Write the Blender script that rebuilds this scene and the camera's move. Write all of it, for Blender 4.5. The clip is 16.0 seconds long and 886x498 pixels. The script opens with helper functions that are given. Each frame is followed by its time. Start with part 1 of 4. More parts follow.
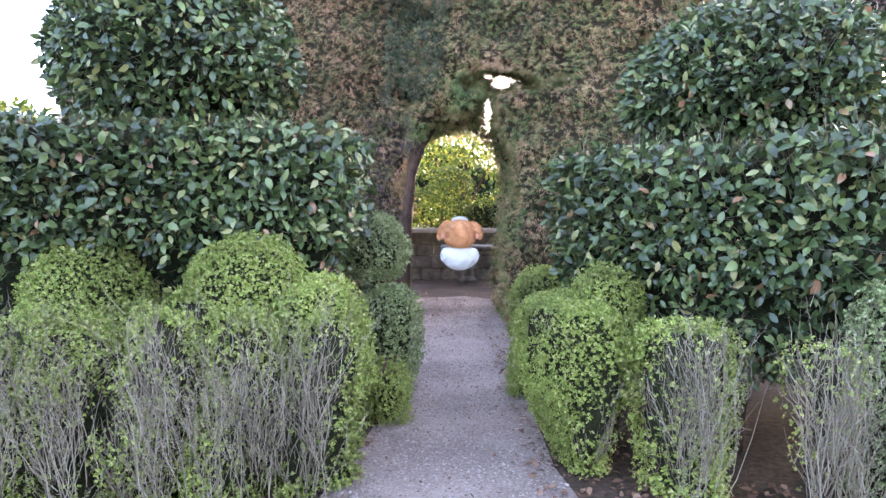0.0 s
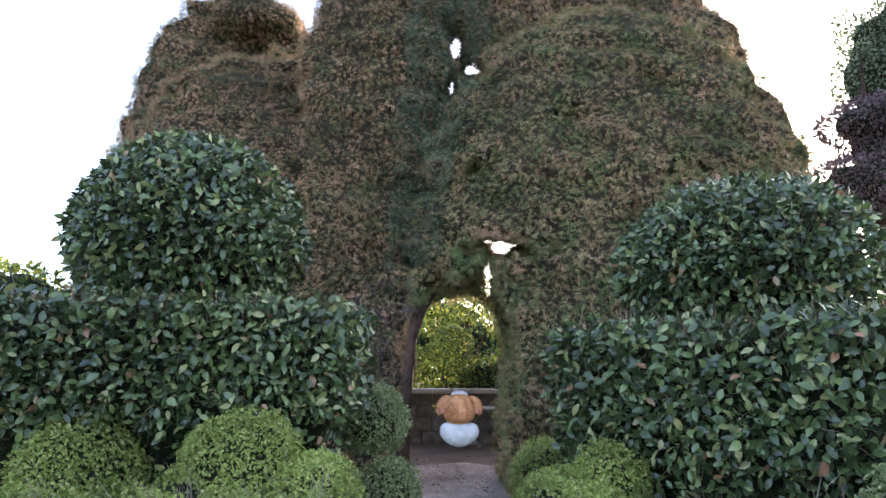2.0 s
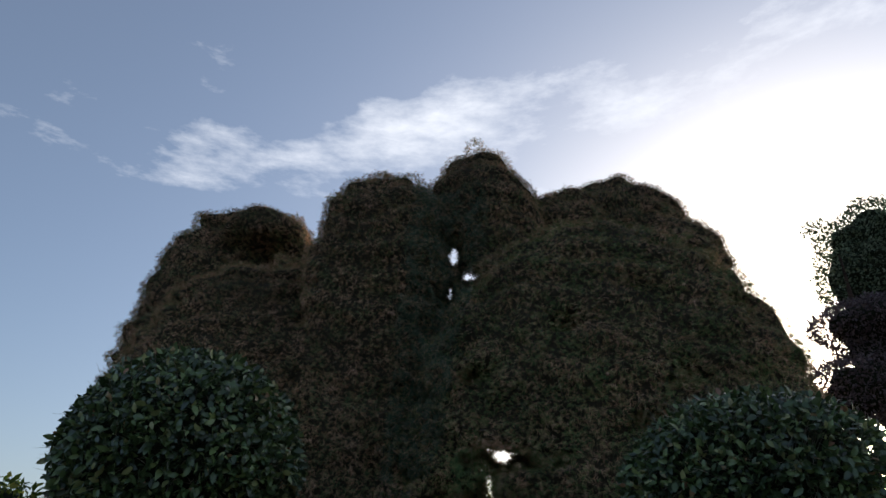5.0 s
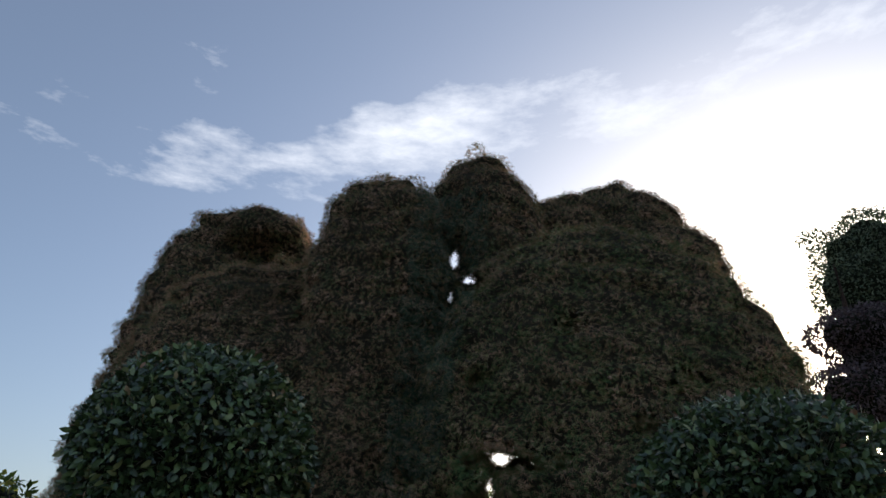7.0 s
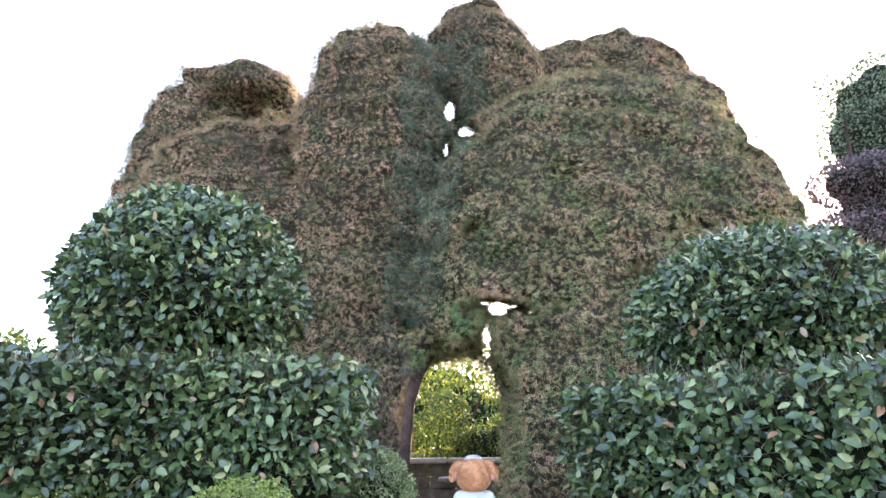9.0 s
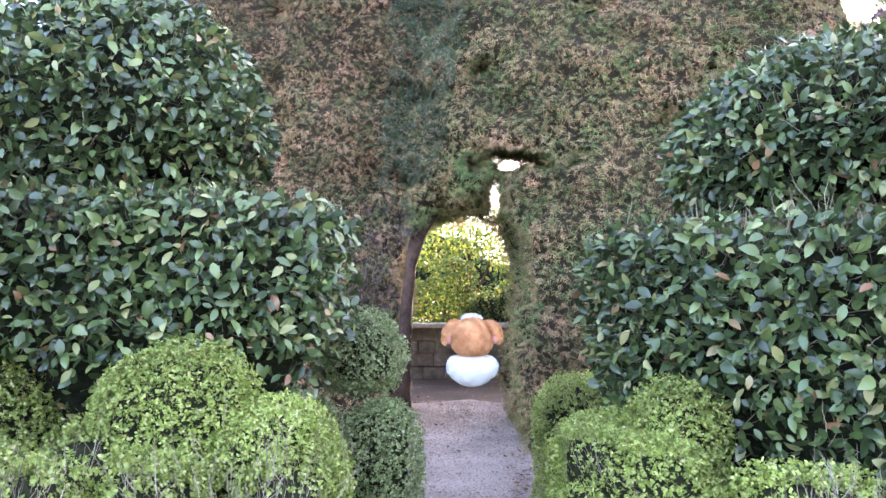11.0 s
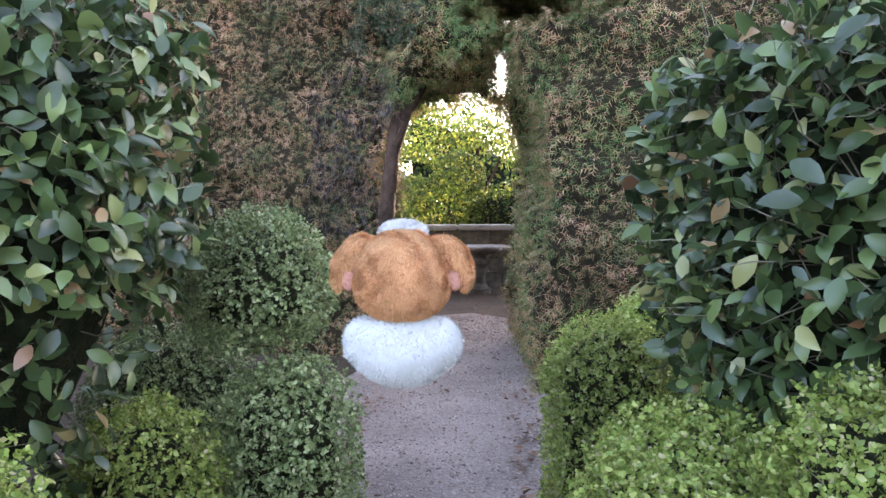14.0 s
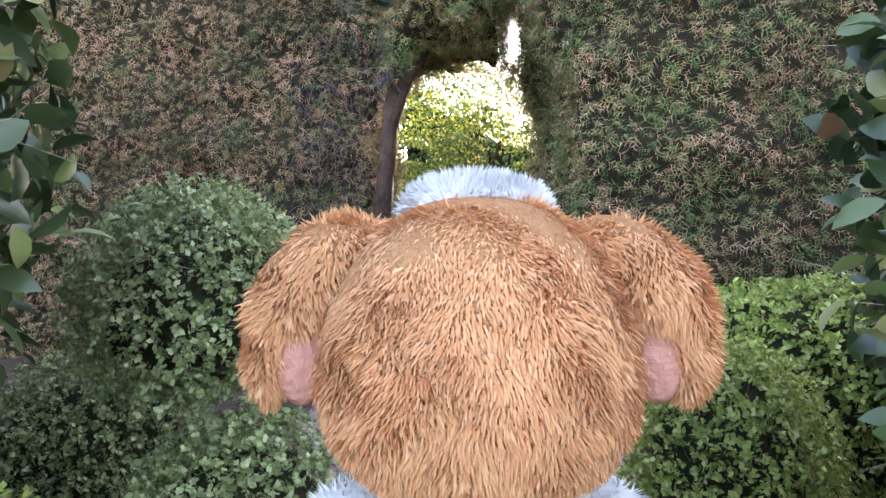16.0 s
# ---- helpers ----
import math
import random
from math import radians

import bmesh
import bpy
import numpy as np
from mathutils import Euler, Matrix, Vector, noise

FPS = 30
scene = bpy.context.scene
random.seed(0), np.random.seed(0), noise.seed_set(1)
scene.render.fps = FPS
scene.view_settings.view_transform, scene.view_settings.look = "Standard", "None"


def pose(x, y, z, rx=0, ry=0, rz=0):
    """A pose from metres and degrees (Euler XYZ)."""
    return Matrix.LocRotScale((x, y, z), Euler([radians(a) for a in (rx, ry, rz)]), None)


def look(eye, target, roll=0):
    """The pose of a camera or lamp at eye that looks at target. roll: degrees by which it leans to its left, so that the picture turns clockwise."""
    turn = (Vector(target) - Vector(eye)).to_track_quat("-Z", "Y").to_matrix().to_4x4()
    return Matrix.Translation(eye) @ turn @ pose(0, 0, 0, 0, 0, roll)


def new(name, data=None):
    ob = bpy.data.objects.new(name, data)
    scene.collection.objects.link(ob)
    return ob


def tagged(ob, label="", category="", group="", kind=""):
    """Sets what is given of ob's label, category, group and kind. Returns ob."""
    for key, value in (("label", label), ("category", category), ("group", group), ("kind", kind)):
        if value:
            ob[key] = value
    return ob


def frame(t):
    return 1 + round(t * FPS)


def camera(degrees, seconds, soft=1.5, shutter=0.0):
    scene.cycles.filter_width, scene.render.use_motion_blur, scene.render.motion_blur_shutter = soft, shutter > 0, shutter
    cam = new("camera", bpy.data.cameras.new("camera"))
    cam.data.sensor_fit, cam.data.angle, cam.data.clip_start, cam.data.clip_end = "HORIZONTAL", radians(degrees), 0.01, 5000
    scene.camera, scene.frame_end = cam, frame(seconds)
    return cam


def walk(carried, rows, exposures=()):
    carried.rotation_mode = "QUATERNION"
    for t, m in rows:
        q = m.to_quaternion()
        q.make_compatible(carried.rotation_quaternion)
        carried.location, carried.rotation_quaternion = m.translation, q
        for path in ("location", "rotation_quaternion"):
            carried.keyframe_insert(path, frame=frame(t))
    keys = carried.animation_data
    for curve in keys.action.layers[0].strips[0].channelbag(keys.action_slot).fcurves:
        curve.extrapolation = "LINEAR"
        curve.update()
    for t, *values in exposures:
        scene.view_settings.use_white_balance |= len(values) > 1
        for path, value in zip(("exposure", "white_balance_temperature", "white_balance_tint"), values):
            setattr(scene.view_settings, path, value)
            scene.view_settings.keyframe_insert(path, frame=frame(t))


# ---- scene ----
cam = camera(67.2, 16.0)
PATH = [
    (0, (0.006, 0.036, 1.493), (-0.014, 2.034, 1.41), 0.1),
    (0.5, (0.01, 0.016, 1.518), (-0.009, 2.016, 1.522), 0.2),
    (1, (0.021, -0.012, 1.549), (0.002, 1.985, 1.651), 0.2),
    (1.5, (0.018, -0.037, 1.58), (-0.001, 1.948, 1.825), 0.3),
    (2, (0.021, -0.049, 1.61), (-0.005, 1.915, 1.987), 0.2),
    (2.5, (0.022, -0.053, 1.64), (-0.008, 1.884, 2.138), 0.2),
    (3, (0.01, -0.058, 1.667), (-0.019, 1.846, 2.278), 0.2),
    (3.5, (0.007, -0.068, 1.692), (-0.022, 1.801, 2.403), 0.2),
    (4, (0.0, -0.07, 1.71), (-0.026, 1.763, 2.511), 0.1),
    (4.5, (0.017, -0.122, 1.715), (-0.006, 1.673, 2.596), 0.1),
    (5, (0.023, -0.138, 1.721), (0.002, 1.633, 2.65), -0.1),
    (5.2, (0.022, -0.139, 1.722), (0.0, 1.623, 2.667), -0.1),
    (7.3, (-0.177, -0.162, 1.657), (-0.168, 1.603, 2.598), 0.4),
    (7.5, (-0.165, -0.129, 1.654), (-0.156, 1.657, 2.554), 0.3),
    (8, (-0.084, 0.038, 1.631), (-0.082, 1.875, 2.421), -0.1),
    (8.5, (-0.111, 0.088, 1.6), (-0.1, 1.969, 2.278), -0.3),
    (9, (-0.115, 0.167, 1.57), (-0.106, 2.084, 2.14), -0.6),
    (9.5, (-0.066, 0.34, 1.546), (-0.069, 2.279, 2.036), -0.5),
    (10, (-0.04, 0.565, 1.536), (-0.058, 2.528, 1.915), -0.3),
    (10.2, (-0.057, 0.673, 1.531), (-0.078, 2.645, 1.863), -0.3),
    (12.3, (0.05, 1.93, 1.505), (0.0, 3.928, 1.571), -0.3),
    (12.5, (0.046, 2.078, 1.502), (-0.012, 4.077, 1.547), -0.3),
    (13, (0.03, 2.42, 1.51), (-0.027, 4.419, 1.496), -0.4),
    (13.5, (0.15, 2.746, 1.53), (0.086, 4.744, 1.453), -0.1),
    (14, (0.2, 2.95, 1.533), (0.131, 4.946, 1.43), -0.2),
    (14.5, (0.095, 3.215, 1.54), (0.03, 5.21, 1.419), -0.5),
    (15, (0.075, 3.4, 1.518), (0.015, 5.395, 1.387), -0.6),
    (15.5, (0.088, 3.62, 1.502), (0.036, 5.615, 1.37), -0.4),
    (16, (0.06, 3.883, 1.501), (0.008, 5.878, 1.365), -0.6),
]
walk(cam, [(t, look(eye, target, roll)) for t, eye, target, roll in PATH],
     [(0, 3.45, 6050, 25), (1.0, 3.35, 6050, 25), (1.5, 3.0, 6050, 23), (2.0, 2.55, 6000, 19), (2.5, 2.25, 6000, 17), (3.0, 1.95, 6000, 15), (3.5, 1.6, 5950, 14), (4.0, 1.1, 5900, 12), (4.5, 0.4, 5900, 11), (5.0, -0.1, 5900, 11), (7.3, 0.05, 5900, 11),
      (7.9, 1.0, 5950, 13), (8.4, 2.5, 6000, 16), (9.0, 3.35, 6000, 20), (10.0, 3.6, 6000, 24), (12.5, 3.85, 6050, 25), (13.5, 3.35, 6150, 21), (14.5, 3.2, 6300, 20), (16, 3.25, 6300, 20)])

# ---- world and sun ----
SUN_EL, SUN_AZ = radians(15), radians(31)      # height, and turn from +y towards +x
world = bpy.data.worlds.new("sky")
scene.world = world
world.use_nodes = True
wn, wl = world.node_tree.nodes, world.node_tree.links
wn.clear()
w_out = wn.new("ShaderNodeOutputWorld")
w_bg = wn.new("ShaderNodeBackground")
w_sky = wn.new("ShaderNodeTexSky")
w_sky.sky_type, w_sky.sun_disc = "NISHITA", False
w_sky.sun_elevation, w_sky.sun_rotation = SUN_EL, SUN_AZ
w_sky.air_density, w_sky.dust_density, w_sky.ozone_density = 1.0, 2.6, 1.6
w_co = wn.new("ShaderNodeTexCoord")
w_map = wn.new("ShaderNodeMapping")
w_map.inputs["Scale"].default_value = (2.2, 2.2, 6.5)
w_map.inputs["Location"].default_value = (-0.5, 0.1, 0.55)
w_no = wn.new("ShaderNodeTexNoise")
w_no.inputs["Scale"].default_value, w_no.inputs["Detail"].default_value = 1.5, 9.0
w_no.inputs["Roughness"].default_value = 0.62
w_ra = wn.new("ShaderNodeValToRGB")
w_ra.color_ramp.elements[0].position, w_ra.color_ramp.elements[1].position = 0.56, 0.84
w_ra.color_ramp.elements[0].color = (0.06, 0.06, 0.06, 1)
w_mix = wn.new("ShaderNodeMix")
w_mix.data_type = "RGBA"
w_mix.inputs["B"].default_value = (9.0, 8.7, 8.3, 1)
wl.new(w_co.outputs["Generated"], w_map.inputs["Vector"])
wl.new(w_map.outputs["Vector"], w_no.inputs["Vector"])
w_dot = wn.new("ShaderNodeVectorMath")
w_dot.operation = "DOT_PRODUCT"
w_dot.inputs[1].default_value = (-0.13, 0.0, 1.0)
wl.new(w_co.outputs["Generated"], w_dot.inputs[0])
w_chain = [("SUBTRACT", 0.605), ("DIVIDE", 0.07), ("POWER", 2.0), ("MULTIPLY", -1.0), ("EXPONENT", None), ("MULTIPLY", 0.18)]
w_last = w_dot.outputs["Value"]
for w_kind, w_value in w_chain:
    w_step = wn.new("ShaderNodeMath")
    w_step.operation = w_kind
    wl.new(w_last, w_step.inputs[0])
    if w_value is not None:
        w_step.inputs[1].default_value = w_value
    w_last = w_step.outputs["Value"]
w_sum = wn.new("ShaderNodeMath")
wl.new(w_last, w_sum.inputs[0])
wl.new(w_no.outputs["Fac"], w_sum.inputs[1])
w_less = wn.new("ShaderNodeMath")
w_less.operation = "SUBTRACT"
w_less.inputs[1].default_value = 0.055
wl.new(w_sum.outputs["Value"], w_less.inputs[0])
w_west = wn.new("ShaderNodeVectorMath")
w_west.operation = "DOT_PRODUCT"
w_west.inputs[1].default_value = (-0.45, 0.0, 0.0)
wl.new(w_co.outputs["Generated"], w_west.inputs[0])
w_fade = wn.new("ShaderNodeMath")
w_fade.operation, w_fade.use_clamp = "SUBTRACT", True
w_fade.inputs[1].default_value = 0.1
wl.new(w_west.outputs["Value"], w_fade.inputs[0])
w_thin = wn.new("ShaderNodeMath")
w_thin.operation = "SUBTRACT"
wl.new(w_less.outputs["Value"], w_thin.inputs[0])
wl.new(w_fade.outputs["Value"], w_thin.inputs[1])
wl.new(w_thin.outputs["Value"], w_ra.inputs["Fac"])
wl.new(w_ra.outputs["Color"], w_mix.inputs["Factor"])
wl.new(w_sky.outputs["Color"], w_mix.inputs["A"])
wl.new(w_mix.outputs["Result"], w_bg.inputs["Color"])
wl.new(w_bg.outputs["Background"], w_out.inputs["Surface"])
w_bg.inputs["Strength"].default_value = 0.15
sun = new("sun", bpy.data.lights.new("sun", "SUN"))
sun.data.energy, sun.data.angle, sun.data.color = 3.5, radians(0.6), (1.0, 0.86, 0.66)
sun_way = Vector((math.sin(SUN_AZ) * math.cos(SUN_EL), math.cos(SUN_AZ) * math.cos(SUN_EL), math.sin(SUN_EL)))
sun.matrix_world = look(sun_way * 50, (0, 0, 0))


# ---- materials ----
def material(name, stops, rough=0.6, by="island", scale=8.0, bump=0.0, spec=0.4, translucent=0.0, mottle=0.25, mottle_scale=1.2, fine=0.0):
    """A surface whose colour runs through stops by piece (island), by object or by noise, mottled at a second, larger scale."""
    m = bpy.data.materials.new(name)
    m.use_nodes = True
    n, l = m.node_tree.nodes, m.node_tree.links
    bsdf = n["Principled BSDF"]
    out = n["Material Output"]
    bsdf.inputs["Roughness"].default_value = rough
    bsdf.inputs["Specular IOR Level"].default_value = spec
    ramp = n.new("ShaderNodeValToRGB")
    while len(ramp.color_ramp.elements) < len(stops):
        ramp.color_ramp.elements.new(0.5)
    for e, (p, c) in zip(ramp.color_ramp.elements, stops):
        e.position, e.color = p, (*c, 1)
    co = n.new("ShaderNodeTexCoord")
    if by == "island":
        g = n.new("ShaderNodeNewGeometry")
        l.new(g.outputs["Random Per Island"], ramp.inputs["Fac"])
    elif by == "patch":
        g = n.new("ShaderNodeNewGeometry")
        pn = n.new("ShaderNodeTexNoise")
        pn.inputs["Scale"].default_value, pn.inputs["Detail"].default_value = scale, 5.0
        l.new(co.outputs["Object"], pn.inputs["Vector"])
        half = n.new("ShaderNodeMath")
        half.operation = "MULTIPLY_ADD"
        half.inputs[1].default_value, half.inputs[2].default_value = 0.7, -0.55
        l.new(g.outputs["Random Per Island"], half.inputs[0])
        both = n.new("ShaderNodeMath")
        both.operation, both.use_clamp = "MULTIPLY_ADD", True
        both.inputs[1].default_value = 1.4
        l.new(pn.outputs["Fac"], both.inputs[0])
        l.new(half.outputs["Value"], both.inputs[2])
        l.new(both.outputs["Value"], ramp.inputs["Fac"])
    elif by == "object":
        g = n.new("ShaderNodeObjectInfo")
        l.new(g.outputs["Random"], ramp.inputs["Fac"])
    else:
        g = n.new("ShaderNodeTexNoise")
        g.inputs["Scale"].default_value, g.inputs["Detail"].default_value = scale, 8.0
        g.inputs["Roughness"].default_value = 0.65
        l.new(co.outputs["Object"], g.inputs["Vector"])
        l.new(g.outputs["Fac"], ramp.inputs["Fac"])
    big = n.new("ShaderNodeTexNoise")
    big.inputs["Scale"].default_value, big.inputs["Detail"].default_value = mottle_scale, 4.0
    l.new(co.outputs["Object"], big.inputs["Vector"])
    span = n.new("ShaderNodeMapRange")
    span.inputs["From Min"].default_value, span.inputs["From Max"].default_value = 0.3, 0.7
    span.inputs["To Min"].default_value, span.inputs["To Max"].default_value = 1 - mottle, 1 + mottle
    l.new(big.outputs["Fac"], span.inputs["Value"])
    mul = n.new("ShaderNodeVectorMath")
    mul.operation = "SCALE"
    l.new(ramp.outputs["Color"], mul.inputs[0])
    l.new(span.outputs["Result"], mul.inputs["Scale"])
    colour = mul.outputs["Vector"]
    l.new(colour, bsdf.inputs["Base Color"])
    if bump:
        b = n.new("ShaderNodeBump")
        b.inputs["Strength"].default_value, b.inputs["Distance"].default_value = bump, 0.02
        nb = n.new("ShaderNodeTexNoise")
        nb.inputs["Scale"].default_value, nb.inputs["Detail"].default_value = fine or scale * 4, 6.0
        l.new(co.outputs["Object"], nb.inputs["Vector"])
        l.new(nb.outputs["Fac"], b.inputs["Height"])
        l.new(b.outputs["Normal"], bsdf.inputs["Normal"])
    if translucent:
        t = n.new("ShaderNodeBsdfTranslucent")
        mix = n.new("ShaderNodeMixShader")
        mix.inputs["Fac"].default_value = translucent
        l.new(colour, t.inputs["Color"])
        l.new(bsdf.outputs["BSDF"], mix.inputs[1])
        l.new(t.outputs["BSDF"], mix.inputs[2])
        l.new(mix.outputs["Shader"], out.inputs["Surface"])
    return m


CAMELLIA = [(0.0, (0.026, 0.044, 0.018)), (0.35, (0.052, 0.084, 0.03)), (0.68, (0.095, 0.145, 0.048)), (0.88, (0.19, 0.25, 0.085)), (0.975, (0.31, 0.3, 0.12)), (0.992, (0.32, 0.17, 0.09)), (1.0, (0.3, 0.15, 0.08))]
M_CAMELLIA_ONE = material("single camellia leaf", CAMELLIA, 0.33, by="object", translucent=0.16, spec=0.62, mottle=0.25)
M_CAMELLIA = material("camellia leaf", CAMELLIA, 0.33, translucent=0.16, spec=0.62, mottle=0.25)
M_BOX = material("box leaf", [(0.0, (0.15, 0.215, 0.045)), (0.5, (0.31, 0.385, 0.085)), (0.9, (0.46, 0.49, 0.15)), (1.0, (0.52, 0.44, 0.26))], 0.42, translucent=0.3, mottle=0.35)
M_BOX_DARK = material("dull green box leaf", [(0.0, (0.11, 0.15, 0.06)), (0.5, (0.23, 0.285, 0.115)), (0.9, (0.38, 0.43, 0.2)), (1.0, (0.46, 0.41, 0.26))], 0.4, translucent=0.2, mottle=0.3)
M_CYPRESS = material("browning cypress spray", [(0.0, (0.065, 0.12, 0.048)), (0.34, (0.17, 0.205, 0.085)), (0.48, (0.31, 0.225, 0.115)), (0.68, (0.54, 0.285, 0.16)), (1.0, (0.68, 0.44, 0.31))], 0.75, by="patch", scale=3.0, translucent=0.2, spec=0.2, mottle=0.35, mottle_scale=0.7)
M_CYPRESS_GREEN = material("olive green cypress spray", [(0.0, (0.07, 0.135, 0.05)), (0.44, (0.18, 0.245, 0.085)), (0.6, (0.32, 0.28, 0.12)), (0.76, (0.52, 0.3, 0.165)), (1.0, (0.64, 0.42, 0.29))], 0.75, by="patch", scale=2.4, translucent=0.2, spec=0.2, mottle=0.35, mottle_scale=0.8)
# Extra dark green, so the sprays carry the cleft's shade in their colour.
M_HANG = material("hanging dark green spray with cleft shade", [(0.0, (0.03, 0.05, 0.028)), (0.6, (0.07, 0.1, 0.055)), (0.88, (0.17, 0.17, 0.11)), (1.0, (0.38, 0.25, 0.17))], 0.75, translucent=0.2, spec=0.2, mottle=0.25)
# Box core, darkened to hold the shade between the sprigs.
M_BOX_CORE = material("inner box growth with painted shade", [(0.3, (0.016, 0.02, 0.009)), (0.7, (0.05, 0.05, 0.025))], 0.95, by="noise", scale=30, bump=1.0, spec=0.1)
# Brown inner foliage, coloured darker to paint shade between the sprays.
M_CYPRESS_CORE = material("cypress inner growth with painted shade", [(0.3, (0.02, 0.022, 0.013)), (0.7, (0.07, 0.05, 0.032))], 0.95, by="noise", scale=16, bump=1.0, spec=0.1)
# Near-black, so the shade behind hedge and tree leaves is in the colour.
M_CORE = material("inner twigs with painted shade", [(0.3, (0.008, 0.014, 0.007)), (0.7, (0.035, 0.035, 0.02))], 0.95, by="noise", scale=14, bump=1.0, spec=0.1)
M_TWIG = material("grey bare twig", [(0.0, (0.17, 0.14, 0.1)), (0.6, (0.28, 0.24, 0.175)), (1.0, (0.4, 0.355, 0.28))], 0.85, spec=0.2)
M_BARK = material("brown bark", [(0.3, (0.035, 0.022, 0.016)), (0.7, (0.11, 0.065, 0.045))], 0.9, by="noise", scale=9, bump=0.9, spec=0.2)
M_GRAVEL = material("grey gravel", [(0.25, (0.185, 0.14, 0.12)), (0.5, (0.325, 0.257, 0.225)), (0.75, (0.47, 0.39, 0.345))], 0.9, by="noise", scale=55, bump=0.8, spec=0.2, mottle=0.25, mottle_scale=1.3, fine=130)
M_PEBBLE = material("gravel stone", [(0.0, (0.17, 0.13, 0.115)), (0.6, (0.37, 0.305, 0.275)), (1.0, (0.5, 0.43, 0.39))], 0.8, spec=0.3, mottle=0.15)
M_SOIL = material("brown soil", [(0.3, (0.05, 0.037, 0.028)), (0.7, (0.13, 0.095, 0.07))], 0.95, by="noise", scale=20, bump=0.9, spec=0.1)
M_LITTER = material("dry fallen leaf", [(0.0, (0.09, 0.05, 0.035)), (0.6, (0.2, 0.11, 0.07)), (1.0, (0.33, 0.22, 0.15))], 0.8, spec=0.2)
M_STONE = material("weathered stone", [(0.25, (0.08, 0.07, 0.06)), (0.55, (0.17, 0.155, 0.135)), (0.8, (0.3, 0.28, 0.25))], 0.9, by="noise", scale=7, bump=0.7, spec=0.2, mottle=0.3, mottle_scale=2.5)
M_CAP = material("pale stone coping", [(0.25, (0.3, 0.28, 0.24)), (0.75, (0.5, 0.48, 0.43))], 0.85, by="noise", scale=12, bump=0.4, spec=0.2)
M_CITRUS = material("sunlit yellow green leaf", [(0.0, (0.05, 0.085, 0.016)), (0.6, (0.11, 0.16, 0.028)), (0.9, (0.26, 0.27, 0.04)), (1.0, (0.42, 0.38, 0.06))], 0.45, translucent=0.48, mottle=0.45, mottle_scale=0.9)
M_FAR_LEAF = material("grey green leaf", [(0.0, (0.07, 0.1, 0.05)), (0.7, (0.15, 0.18, 0.095)), (1.0, (0.24, 0.26, 0.15))], 0.5, translucent=0.3)
M_PURPLE = material("dusky purple leaf", [(0.0, (0.08, 0.055, 0.06)), (0.6, (0.14, 0.095, 0.1)), (1.0, (0.22, 0.16, 0.14))], 0.5, translucent=0.3)
M_FUR = material("tan plush fur", [(0.0, (0.62, 0.31, 0.14)), (0.6, (0.76, 0.42, 0.205)), (1.0, (0.84, 0.53, 0.3))], 0.85, spec=0.12, mottle=0.1, mottle_scale=6, translucent=0.2)
M_FUR_SKIN = material("tan plush backing", [(0.3, (0.46, 0.225, 0.1)), (0.7, (0.6, 0.31, 0.15))], 0.95, by="noise", scale=60, bump=0.8, spec=0.1)
M_WHITE = material("white plush fur", [(0.0, (0.52, 0.51, 0.5)), (1.0, (0.64, 0.63, 0.62))], 0.9, spec=0.1, mottle=0.06, mottle_scale=8)
M_PINK = material("pink brown felt", [(0.3, (0.46, 0.22, 0.165)), (0.7, (0.56, 0.29, 0.22))], 0.9, by="noise", scale=40, bump=0.4, spec=0.1)
M_DEAD = material("purple grey dead twig", [(0.0, (0.08, 0.062, 0.066)), (0.6, (0.15, 0.12, 0.125)), (1.0, (0.24, 0.2, 0.195))], 0.9, spec=0.1)
M_FLOWER = material("red blossom", [(0.0, (0.5, 0.05, 0.03)), (1.0, (0.7, 0.15, 0.06))], 0.5, translucent=0.3)

rng = np.random.default_rng(7)


# ---- mesh tools ----
def mesh_of(name, verts, polys, mats, index=None, smooth=False):
    """verts (n,3); polys (m,k) all of one size."""
    me = bpy.data.meshes.new(name)
    verts, polys = np.asarray(verts, np.float32), np.asarray(polys, np.int32)
    m, k = polys.shape
    me.vertices.add(len(verts))
    me.vertices.foreach_set("co", verts.ravel())
    me.loops.add(m * k)
    me.loops.foreach_set("vertex_index", polys.ravel())
    me.polygons.add(m)
    me.polygons.foreach_set("loop_start", np.arange(0, m * k, k, dtype=np.int32))
    for mat in mats:
        me.materials.append(mat)
    if index is not None:
        me.polygons.foreach_set("material_index", np.asarray(index, np.int32))
    me.update(calc_edges=True)
    me.validate()
    if smooth:
        me.polygons.foreach_set("use_smooth", np.ones(len(me.polygons), dtype=bool))
    return me


def thing(name, label, category, group="", kind="", at=(0, 0, 0)):
    ob = new(name)
    ob.empty_display_size = 0.2
    ob.location = at
    return tagged(ob, label, category, group, kind)


def child(name, me, parent, label="", kind=""):
    ob = new(name, me)
    ob.parent = parent
    ob.matrix_parent_inverse = parent.matrix_basis.inverted() if parent.parent is None else (parent.parent.matrix_basis @ parent.matrix_basis).inverted()
    return tagged(ob, label, kind=kind)


def part(name, bm, mat, parent, label=""):
    me = bpy.data.meshes.new(name)
    bm.to_mesh(me)
    bm.free()
    me.materials.append(mat)
    return child(name, me, parent, label)


